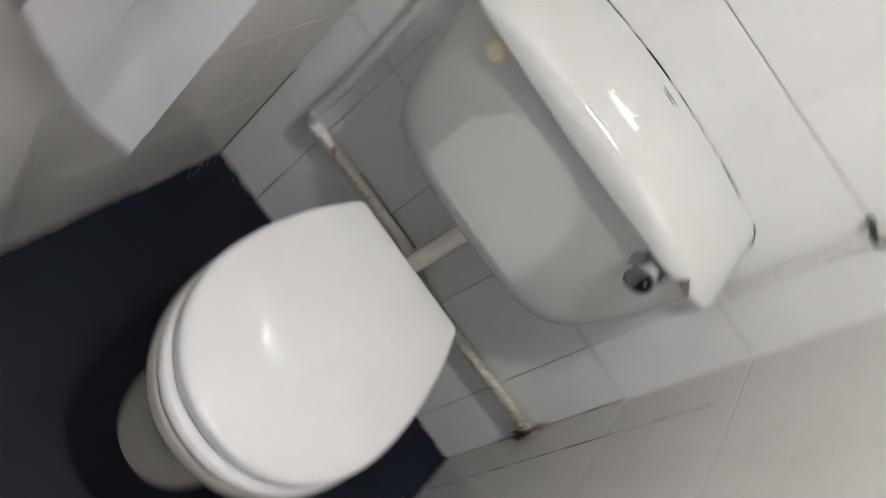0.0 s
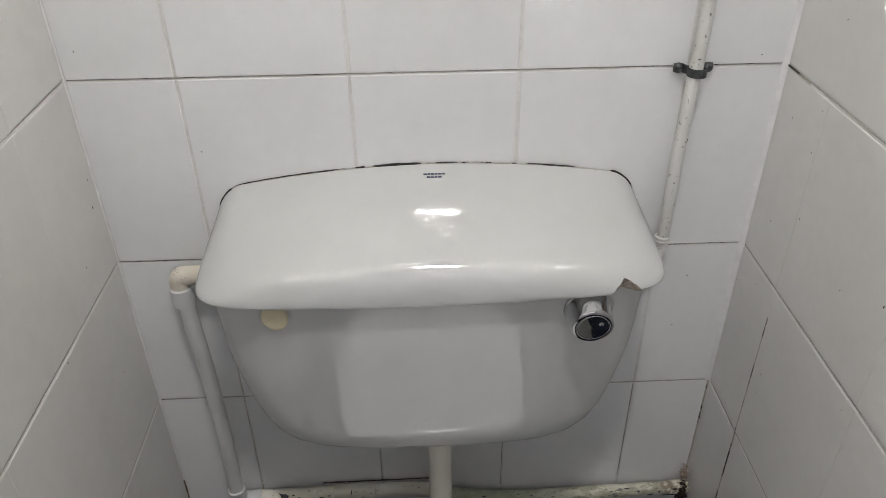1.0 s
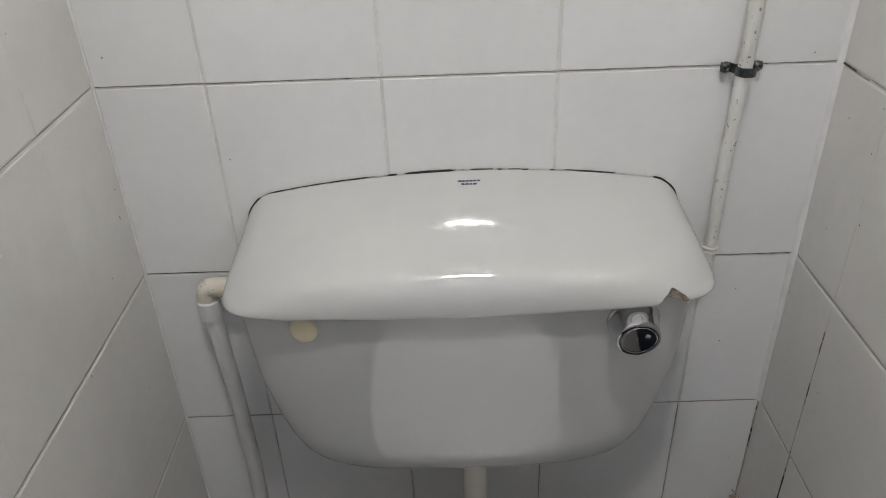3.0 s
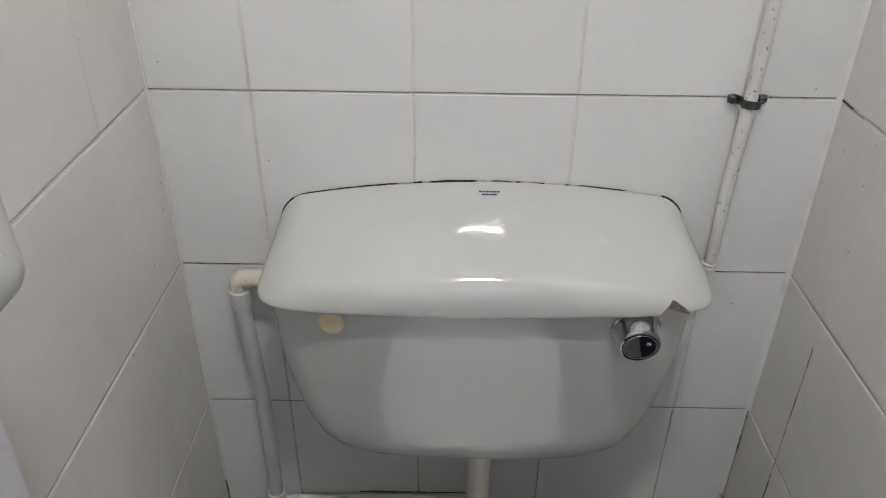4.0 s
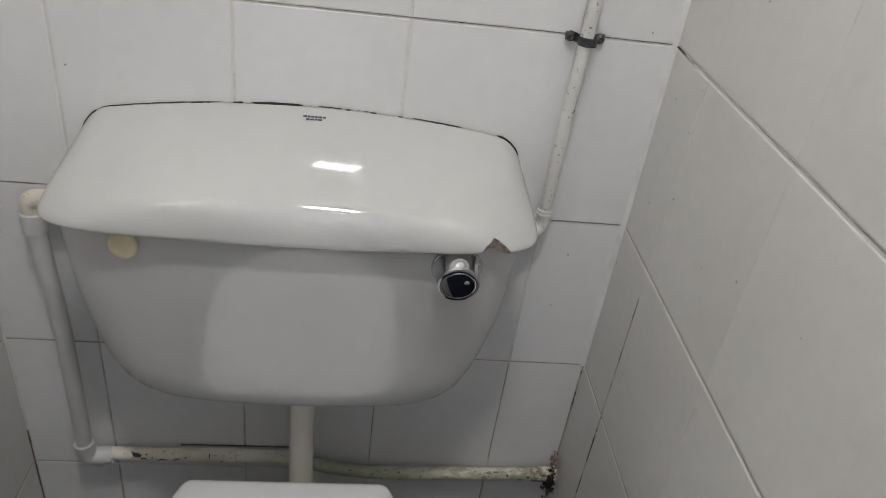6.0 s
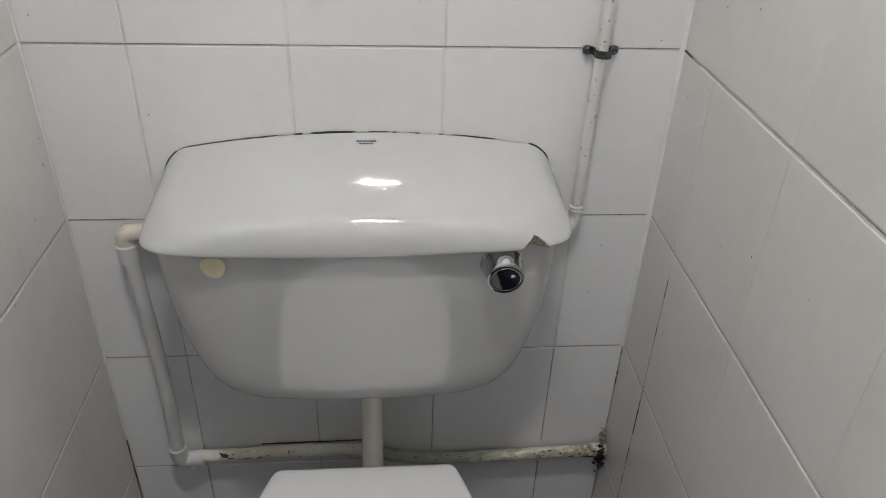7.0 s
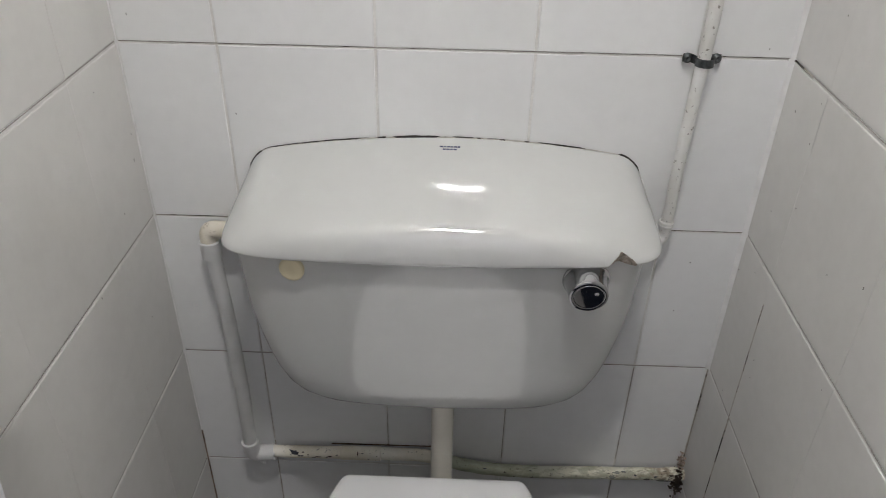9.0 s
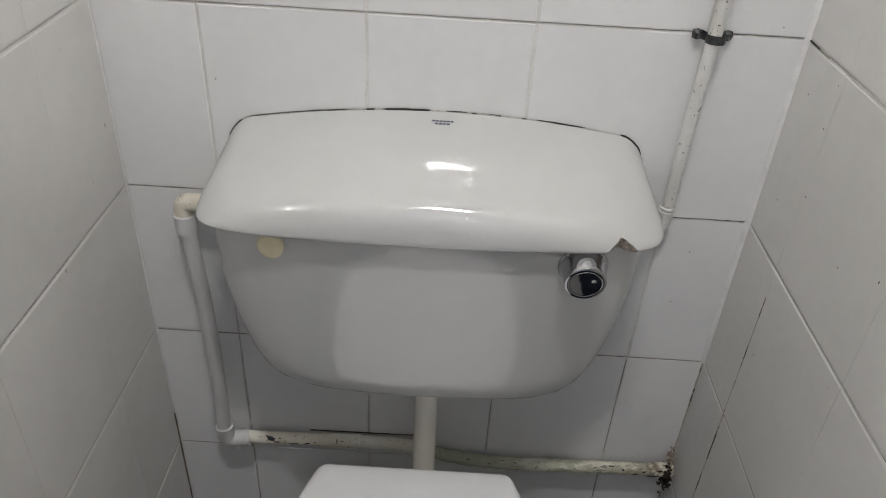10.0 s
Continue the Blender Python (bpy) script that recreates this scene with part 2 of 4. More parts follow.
def tube(bm, path, radius, sides=18, caps=True, origin=(0, 0, 0), wobble=0.0):
    """A round pipe along a path; radius is a number or one for each point."""
    path = [Vector(p) - Vector(origin) for p in path]
    rad = radius if isinstance(radius, (list, tuple)) else [radius] * len(path)
    up = None
    rings = []
    for i, p in enumerate(path):
        d = (path[min(i + 1, len(path) - 1)] - path[max(i - 1, 0)]).normalized()
        if up is None:
            up = d.orthogonal().normalized()
        up = (up - d * up.dot(d)).normalized()
        side = d.cross(up)
        ring = []
        for k in range(sides):
            a = 2 * math.pi * k / sides
            r = rad[i] * (1 + wobble * (noise.noise(p * 60 + Vector((math.cos(a), math.sin(a), 0)) * 1.3)))
            ring.append(p + (up * math.cos(a) + side * math.sin(a)) * r)
        rings.append(ring)
    loft(bm, rings, caps, caps)


def turned(bm, profile, at, axis, sides=32):
    """A solid of revolution: profile rows (distance along axis, radius)."""
    axis = Vector(axis).normalized()
    u = axis.orthogonal().normalized()
    v = axis.cross(u)
    rings = [[Vector(at) + axis * h + (u * math.cos(2 * math.pi * k / sides) + v * math.sin(2 * math.pi * k / sides)) * max(r, 1e-5)
              for k in range(sides)] for h, r in profile]
    loft(bm, rings)


def block(bm, lo, hi, bevel=0.0, segments=2):
    res = bmesh.ops.create_cube(bm, size=1.0)
    lo, hi = Vector(lo), Vector(hi)
    for v in res["verts"]:
        v.co = Vector((lo[i] + (v.co[i] + 0.5) * (hi[i] - lo[i]) for i in range(3)))
    if bevel:
        edges = {e for v in res["verts"] for e in v.link_edges}
        bmesh.ops.bevel(bm, geom=list(edges), offset=bevel, segments=segments, affect="EDGES", profile=0.5)


# ---- the setting ----
def setting(name, lo, hi, mat, label):
    bm = bmesh.new()
    block(bm, lo, hi)
    ob = new(name, mesh_of(name, bm, mat, False))
    return tagged(ob, label, name.split("_")[0], kind="structure")


wall_back = setting("wall_north", (XL - 0.11, YB + GAP, -0.1), (XR + 0.11, YB + 0.11, ZC), M_GROUT, "back wall of white glazed tiles with stained grout")
wall_left = setting("wall_west", (XL - 0.11, YF, -0.1), (XL - GAP, YB + GAP, ZC), M_GROUT, "side wall of creamy white glazed tiles with pale grout")
wall_right = setting("wall_east", (XR + GAP, YF, -0.1), (XR + 0.11, YB + GAP, ZC), M_GROUT, "side wall of creamy white glazed tiles with mouldy grout")
setting("wall_south", (XL - 0.11, YF - 0.1, -0.1), (XR + 0.11, YF, ZC), M_DOOR, "plain pale lilac painted wall facing the toilet")
ceiling = setting("ceiling", (XL - 0.11, YF - 0.1, ZC), (XR + 0.11, YB + 0.11, ZC + 0.1), M_PLASTER, "plain white painted ceiling")
setting("floor", (XL - 0.005, YF, -0.1), (XR + 0.005, YB + 0.001, 0.0), M_VINYL, "dark navy vinyl floor with worn edges")


# ---- cistern ----
CX = -0.013
ZT = 0.887
LID_W, LID_D, LID_BOW, LID_TILT = 0.2735, 0.181, 0.045, 0.5   # half-width, depth, bow of the front, degrees of lean
LID_E, LID_RISE = 9.5, 0.0045   # squareness of the outline, rise of the rim towards the ends


def lid_top(u, v):
    """Height of the cistern lid: a crowned, falling top that rolls over to the sides and the front. u across (-1 to 1), v from the wall (0) to the front (1)."""
    u, v = abs(u), max(v, 1e-4)
    y = v * LID_D
    fall = (0.027 + 0.0055 * v) * u * u + 0.12 * y + 0.8 * y * y
    side = u ** 8 / (u ** 8 + v ** 8)
    start = 0.873 - 0.023 * side
    w = min(1.0, max(0.0, ((u ** LID_E + v ** LID_E) ** (1 / LID_E) - start) / (1 - start)))
    deep = 0.086 - LID_RISE * u * u
    return ZT - fall - (deep - fall) * (1 - math.sqrt(1 - w ** (2.5 - 0.4 * side)))


def lid_back(u):
    """Where the back edge of the lid, as it sits, meets the wall."""
    x = LID_W * u
    return Vector((CX + 0.0045 + x - math.sin(radians(LID_TILT)) * (lid_top(u, 0.02) - 0.5), -0.0016, lid_top(u, 0.02) - 0.003 + math.tan(radians(LID_TILT)) * x))


def cistern():
    top = thing("cistern", (CX, 0, 0.5), "white glazed ceramic low-level cistern fixed to tiled wall", "toilet cistern")
    # tank: rows of height, half-width, depth
    rows = [(0.812, 0.2694, 0.1708), (0.785, 0.2689, 0.1701), (0.7572, 0.2674, 0.1685), (0.7121, 0.2648, 0.1659), (0.6797, 0.2623, 0.1631),
            (0.6441, 0.2556, 0.16), (0.6105, 0.248, 0.1567), (0.5813, 0.2383, 0.1556), (0.555, 0.2271, 0.1507), (0.5393, 0.2153, 0.1464),
            (0.5289, 0.201, 0.141), (0.5216, 0.1847, 0.1345), (0.5164, 0.1633, 0.1248), (0.5132, 0.1327, 0.1107), (0.5111, 0.0918, 0.0923),
            (0.5101, 0.0306, 0.0653)]
    bm = bmesh.new()
    rings = []
    for z, w, d in rows:
        ring = []
        n = 96
        for k in range(n + 1):
            a = math.pi * k / n
            c, s = math.cos(a), math.sin(a)
            e = 6.0
            u = math.copysign(abs(c) ** (2 / e), c)
            v = abs(s) ** (2 / e)
            y = -d * v * (1 - 0.072 * u * u)
            ring.append(Vector((w * u * (1 - 0.02 * (1 - v)), y - 0.004 * (1 - v), z)) - Vector((0, 0, 0.5)))
        rings.append(ring)
    loft(bm, rings)
    part("tank", bm, M_CHINA, top)

    # lid, tilted a little
    bm = bmesh.new()
    W, D, n, e = LID_W, LID_D, 320, LID_E
    outline = []
    for k in range(n + 1):
        a = math.pi * k / n
        c, s = math.cos(a), math.sin(a)
        outline.append((math.copysign(abs(c) ** (2 / e), c), abs(s) ** (2 / e)))

    def chip(x):
        t = (x - 0.2175) / 0.0195
        return (1 - abs(t) ** 1.7) ** 0.95 * 0.0195 * (1 + 0.12 * noise.noise(Vector((x * 260, 0, 0)))) if abs(t) < 1 else 0.0
    rho = [0.04, 0.1, 0.2, 0.3, 0.4, 0.5, 0.6, 0.68, 0.75, 0.8, 0.83, 0.855, 0.88, 0.9, 0.92, 0.938, 0.954, 0.968, 0.979, 0.987, 0.993, 0.997, 0.9992, 1.0]

    def low(u):
        return 0.7965 + LID_RISE * u * u

    # where the edge is broken away the outline steps back
    reach = []
    for u, v in outline:
        up = chip(W * u) if v > 0.8 else 0.0
        r = 1.0
        while up > 0 and lid_top(u, v * r) < low(u) + up and r > 0.80:
            r -= 0.0005
        reach.append((r, up))
    rings = []
    for r in rho:
        rings.append([Vector((W * u * r, -D * v * min(r, k) * (1 - LID_BOW * u * u * r * r) - 0.0035, lid_top(u * r, v * min(r, k)) - 0.5)) for (u, v), (k, up) in zip(outline, reach)])
    for no, (inset, zz, fall) in enumerate(((0.0002, 0.0120, 0.0), (0.0007, 0.0075, 0.2), (0.0016, 0.0042, 0.4), (0.0030, 0.0018, 0.6), (0.0048, 0.0005, 0.8), (0.0080, 0.0, 0.9), (0.011, 0.0025, 0.9), (0.014, 0.009, 0.9))):
        ring = []
        for (u, v), (k, up), q in zip(outline, reach, rings[len(rho) - 1]):
            deep, z = inset, low(u) + zz
            if up > 0.0012:
                deep = inset * 0.8 + 0.0012 * noise.noise(Vector((u * 90, inset * 400, 0))) * (no > 0)
                z = low(u) + max(up * (1 - fall), zz * max(0.0, 1 - up / 0.006))
            ring.append(Vector((u * (W - inset), -v * (D * k - deep) * (1 - LID_BOW * u * u) - 0.0035, min(z, q.z + 0.4998) - 0.5)))
        rings.append(ring)
    loft(bm, rings, True, False, False)
    bm.faces.ensure_lookup_table()
    for ring_no in range(len(rho), len(rings) - 1):
        for k in range(n):
            if reach[k][1] > 0.0012 and reach[k + 1][1] > 0.0012:
                bm.faces[ring_no * n + k].material_index = 1
    lid = part("lid", bm, [M_CHINA, M_CHIP], top, "white ceramic lid with a chipped front edge")
    lid.rotation_euler = (0, radians(-LID_TILT), 0)
    lid.location = (0.0045, 0, -0.003)

    # maker's mark as two rows of plain bars
    bm = bmesh.new()
    for row, widths in ((0, (0.0042, 0.0030, 0.0036, 0.0030, 0.0042, 0.0032)), (1, (0.0036, 0.0040, 0.0032, 0.0044))):
        x = -sum(widths) / 2 - 0.0005 * len(widths)
        for w in widths:
            y = -0.025 - row * 0.0062
            z = [lid_top(0.05, -(yy + 0.0035) / LID_D) - 0.5 - 0.0026 for yy in (y, y - 0.0024)]
            vs = [bm.verts.new((x + dx, yy, zz + 0.0006)) for dx, yy, zz in ((0, y, z[0]), (w, y, z[0]), (w, y - 0.0024, z[1]), (0, y - 0.0024, z[1]))]
            bm.faces.new(vs)
            ext = bmesh.ops.extrude_face_region(bm, geom=list({f for v in vs for f in v.link_faces if all(q in vs for q in f.verts)}))
            for v in ext["geom"]:
                if isinstance(v, bmesh.types.BMVert):
                    v.co.z -= 0.0005
            x += w + 0.001
    mark = part("maker_mark", bm, M_INK, top, "small printed maker's mark in dark blue", False)
    mark.location = (0.010, 0, 0)

    # push button
    at, axis = Vector((0.1675 - CX, -0.1650, 0.7742 - 0.5)), (0.0, -1, -0.15)
    bm = bmesh.new()
    turned(bm, [(-0.006, 0.022), (-0.0005, 0.0284), (0.0010, 0.0290), (0.0026, 0.0286), (0.0036, 0.0276), (0.0050, 0.0268), (0.0090, 0.0258), (0.0140, 0.0250), (0.0200, 0.0243), (0.0262, 0.0238), (0.0292, 0.0237),
                (0.0306, 0.0231), (0.0312, 0.0218), (0.0314, 0.0190), (0.0310, 0.0184), (0.0290, 0.0183)], at, axis, 56)
    but = part("flush_button", bm, M_CHROME, top, "chrome push-button flush on a round collar")
    bm = bmesh.new()
    turned(bm, [(0.020, 0.0180), (0.0306, 0.0180), (0.0311, 0.0174), (0.0309, 0.0160), (0.0302, 0.0100), (0.0299, 0.0)], at, axis, 40)
    part("button_cap", bm, M_CHROME, but)
    bm = bmesh.new()
    turned(bm, [(0.0292, 0.0028), (0.0314, 0.0028), (0.0322, 0.0018), (0.0324, 0.0)], at + Vector((0.0088, 0, 0.0042)), axis, 20)
    part("half_flush_stud", bm, M_CHROME, but)

    # blanking plug
    bm = bmesh.new()
    turned(bm, [(-0.004, 0.0146), (0.0015, 0.0146), (0.0018, 0.0158), (0.0042, 0.0158), (0.0052, 0.0150), (0.0058, 0.0125), (0.0060, 0.0)], (-0.1905 - CX, -0.1645, 0.2765), (-0.13, -1, 0.02), 32)
    part("blanking_plug", bm, M_PLUG, top, "yellowed round plastic blanking plug")
    return top


cistern()


# ---- toilet ----
TX = -0.013


def seat_outline(grow=0.0, n=120, y_back=-0.190, y_front=-0.647, half=0.1742, drop=0.0455):
    pts = []
    ym = -0.42
    ys = [ym + (y_back - ym) * (k / 26) for k in range(26, -1, -1)]
    right = []
    for y in ys:
        right.append((half - drop * ((y - ym) / 0.23) ** 2, y))
    for k in range(1, 35):
        a = math.pi / 2 * k / 34
        right.append((half * max(math.cos(a), 0) ** (2 / 2.15), ym + (y_front - ym) * math.sin(a) ** (2 / 2.2)))
    left = [(-x, y) for x, y in reversed(right[:-1])]
    raw = right + left
    # round the two hinge corners
    m = len(raw)
    for i, (x, y) in enumerate(raw):
        p, q = Vector(raw[i - 1]), Vector(raw[(i + 1) % m])
        d = (q - p).normalized()
        nrm = Vector((-d.y, d.x))
        if nrm.dot(Vector((x, y + 0.42))) < 0:
            nrm = -nrm
        pts.append((x + nrm.x * grow, y + nrm.y * grow))
    return pts


def rounded_outline(grow, **kw):
    """The seat outline with its hinge corners cut round."""
    pts = [Vector(p) for p in seat_outline(grow, **kw)]
    a, b = pts[0], pts[-1]
    r = 0.011
    out = pts[2:-2]
    back = []
    y = a.y
    for s, corner, nxt in ((-1, b, pts[-3]), (1, a, pts[2])):
        inner = Vector((corner.x - math.copysign(r, corner.x), y))
        arc = []
        for k in range(7):
            t = k / 6
            arc.append((1 - t) ** 2 * nxt + 2 * t * (1 - t) * corner + t * t * inner)
        if s == -1:
            back += arc
            back += [inner + (Vector((a.x - r, y)) - inner) * q / 12 for q in range(1, 12)]
        else:
            back += list(reversed(arc))
    return [(p.x, p.y) for p in out] + [(p.x, p.y) for p in back[1:-1]]


def toilet():
    base = (TX, -0.38, 0.0)
    o = Vector((0, -0.38, 0))
    top = thing("toilet", base, "white ceramic toilet pan with closed white lid on navy floor", "toilet")

    def ring(pts, z):
        return [Vector((x, y, z)) - o for x, y in pts]

    # lid: fillet on the edge, slight dome
    def shrink(pts, s):
        return [(x * s, -0.42 + (y + 0.42) * s) for x, y in pts]
    base_o = rounded_outline(0.0)
    bm = bmesh.new()
    prof = [(-0.0005, 0.4235), (0.0, 0.426), (0.0, 0.4375), (-0.0015, 0.4415), (-0.0045, 0.4445), (-0.010, 0.4462)]
    lid_o = dict(half=0.1752, y_front=-0.631)
    rings = [ring(shrink(base_o, 0.93), 0.4235)] + [ring(rounded_outline(gr, **lid_o), z) for gr, z in prof]
    for s, z in ((0.90, 0.4475), (0.8, 0.4485), (0.65, 0.4492), (0.45, 0.4498), (0.2, 0.4500)):
        rings.append(ring(shrink(rounded_outline(0.0, **lid_o), s), z))
    loft(bm, rings)
    part("lid", bm, M_SEAT, top, "closed white plastic toilet lid")
    # seat ring
    bm = bmesh.new()
    rings = [ring(shrink(base_o, 0.62), 0.404), ring(rounded_outline(-0.001), 0.4035), ring(rounded_outline(0.001), 0.406), ring(rounded_outline(0.0015), 0.411),
             ring(rounded_outline(0.0), 0.417), ring(rounded_outline(-0.004), 0.4205), ring(shrink(base_o, 0.90), 0.4215), ring(shrink(base_o, 0.64), 0.4195)]
    loft(bm, rings)
    part("seat", bm, M_SEAT, top, "white plastic toilet seat under the lid")
    # pan: rows of height, outline growth, scale about the middle, shift
    bm = bmesh.new()
    rings = []
    for z, gr, sx, sy, sh in ((0.400, -0.02, 1, 1, 0), (0.4015, 0.000, 1, 1, 0), (0.400, 0.001, 1, 1, 0), (0.394, 0.0025, 1, 1, 0), (0.376, 0.0025, 1, 1, 0), (0.366, 0.000, 1, 1, 0),
                              (0.358, 0.0, 0.975, 0.975, 0), (0.33, 0, 0.92, 0.935, 0.006), (0.29, 0, 0.84, 0.88, 0.014), (0.25, 0, 0.76, 0.83, 0.022), (0.20, 0, 0.68, 0.78, 0.03),
                              (0.15, 0, 0.62, 0.735, 0.038), (0.10, 0, 0.60, 0.715, 0.044), (0.05, 0, 0.625, 0.73, 0.044), (0.02, 0, 0.67, 0.75, 0.044), (0.0, 0, 0.68, 0.755, 0.044)):
        pts = rounded_outline(gr)
        rings.append(ring([(x * sx, -0.42 + (y + 0.42) * sy + sh) for x, y in pts], z))
    loft(bm, rings)
    part("pan", bm, M_RIM, top, "slightly yellowed ceramic pan")
    return top


toilet()

# ---- pipes ----
def flush_pipe():
    at = (-0.004, -0.090, 0.30)
    top = thing("flush_pipe", at, "ivory plastic flush pipe under the cistern", "pipe")
    bm = bmesh.new()
    tube(bm, rounded([(-0.004, -0.090, 0.52), (-0.004, -0.090, 0.30), (-0.004, -0.212, 0.275)], 0.05, 8), 0.0172, 28, origin=at)
    part("pipe", bm, M_FLUSH, top)
    bm = bmesh.new()
    turned(bm, [(-0.008, 0.018), (-0.007, 0.0215), (0.006, 0.0215), (0.008, 0.0205)], (0, 0, 0.502 - 0.30), (0, 0, 1), 28)
    part("nut", bm, M_FLUSH, top)


flush_pipe()


def overflow_pipe():
    at = (-0.341, -0.030, 0.30)
    top = thing("overflow_pipe", at, "white plastic overflow pipe down the tiled wall", "pipe")
    bm = bmesh.new()
    tube(bm, [(-0.3410, -0.030, 0.725), (-0.3378, -0.030, 0.66), (-0.3340, -0.030, 0.59), (-0.3315, -0.031, 0.51), (-0.3312, -0.031, 0.43), (-0.3325, -0.030, 0.36), (-0.3335, -0.030, 0.325)], 0.0112, 20, origin=at)
    part("pipe", bm, M_WASTE, top)
    bm = bmesh.new()
    tube(bm, rounded([(-0.268, -0.030, 0.7475), (-0.3410, -0.030, 0.7465), (-0.3410, -0.030, 0.726)], 0.015, 8), 0.0128, 20, origin=at)
    part("elbow", bm, M_ELBOW, top, "yellowed plastic elbow")
    bm = bmesh.new()
    turned(bm, [(0, 0.0120), (0.001, 0.0145), (0.027, 0.0149), (0.029, 0.0125)], (0.0, 0, 0.7005 - 0.30), (0, 0, 1), 24)
    part("collar", bm, M_WASTE, top)
    bm = bmesh.new()
    turned(bm, [(0, 0.0120), (0.001, 0.0142), (0.019, 0.0142), (0.020, 0.0125)], (-0.305 + 0.341, 0, 0.447), (1, 0, 0), 24)
    part("collar", bm, M_ELBOW, top)
    bm = bmesh.new()
    turned(bm, [(0, 0.0120), (0.001, 0.0143), (0.005, 0.0143), (0.006, 0.0125)], (-0.3335 + 0.341, 0, 0.322 - 0.30), (0, 0, 1), 24)
    part("collar", bm, M_WASTE, top)
    bm = bmesh.new()
    tube(bm, rounded([(-0.3335, -0.030, 0.326), (-0.3335, -0.026, 0.292), (-0.298, -0.020, 0.292)], 0.024, 8), 0.0142, 20, origin=at)
    part("elbow", bm, M_WASTE, top, "white painted elbow")
    bm = bmesh.new()
    for x, y, z, r in ((-0.320, -0.022, 0.2755, 0.0042), (-0.3195, -0.023, 0.2695, 0.0036), (-0.318, -0.022, 0.2660, 0.0026), (-0.306, -0.024, 0.2800, 0.0040), (-0.298, -0.026, 0.2830, 0.0036), (-0.311, -0.030, 0.2850, 0.0040), (-0.297, -0.028, 0.2960, 0.0038)):
        res = bmesh.ops.create_icosphere(bm, subdivisions=2, radius=r)
        for v in res["verts"]:
            v.co = v.co * (1 + 0.5 * noise.noise(v.co * 400)) + Vector((x, y, z)) - Vector(at)
    part("filler", bm, M_CAULK, top, "lumpy white filler round the joint")


overflow_pipe()


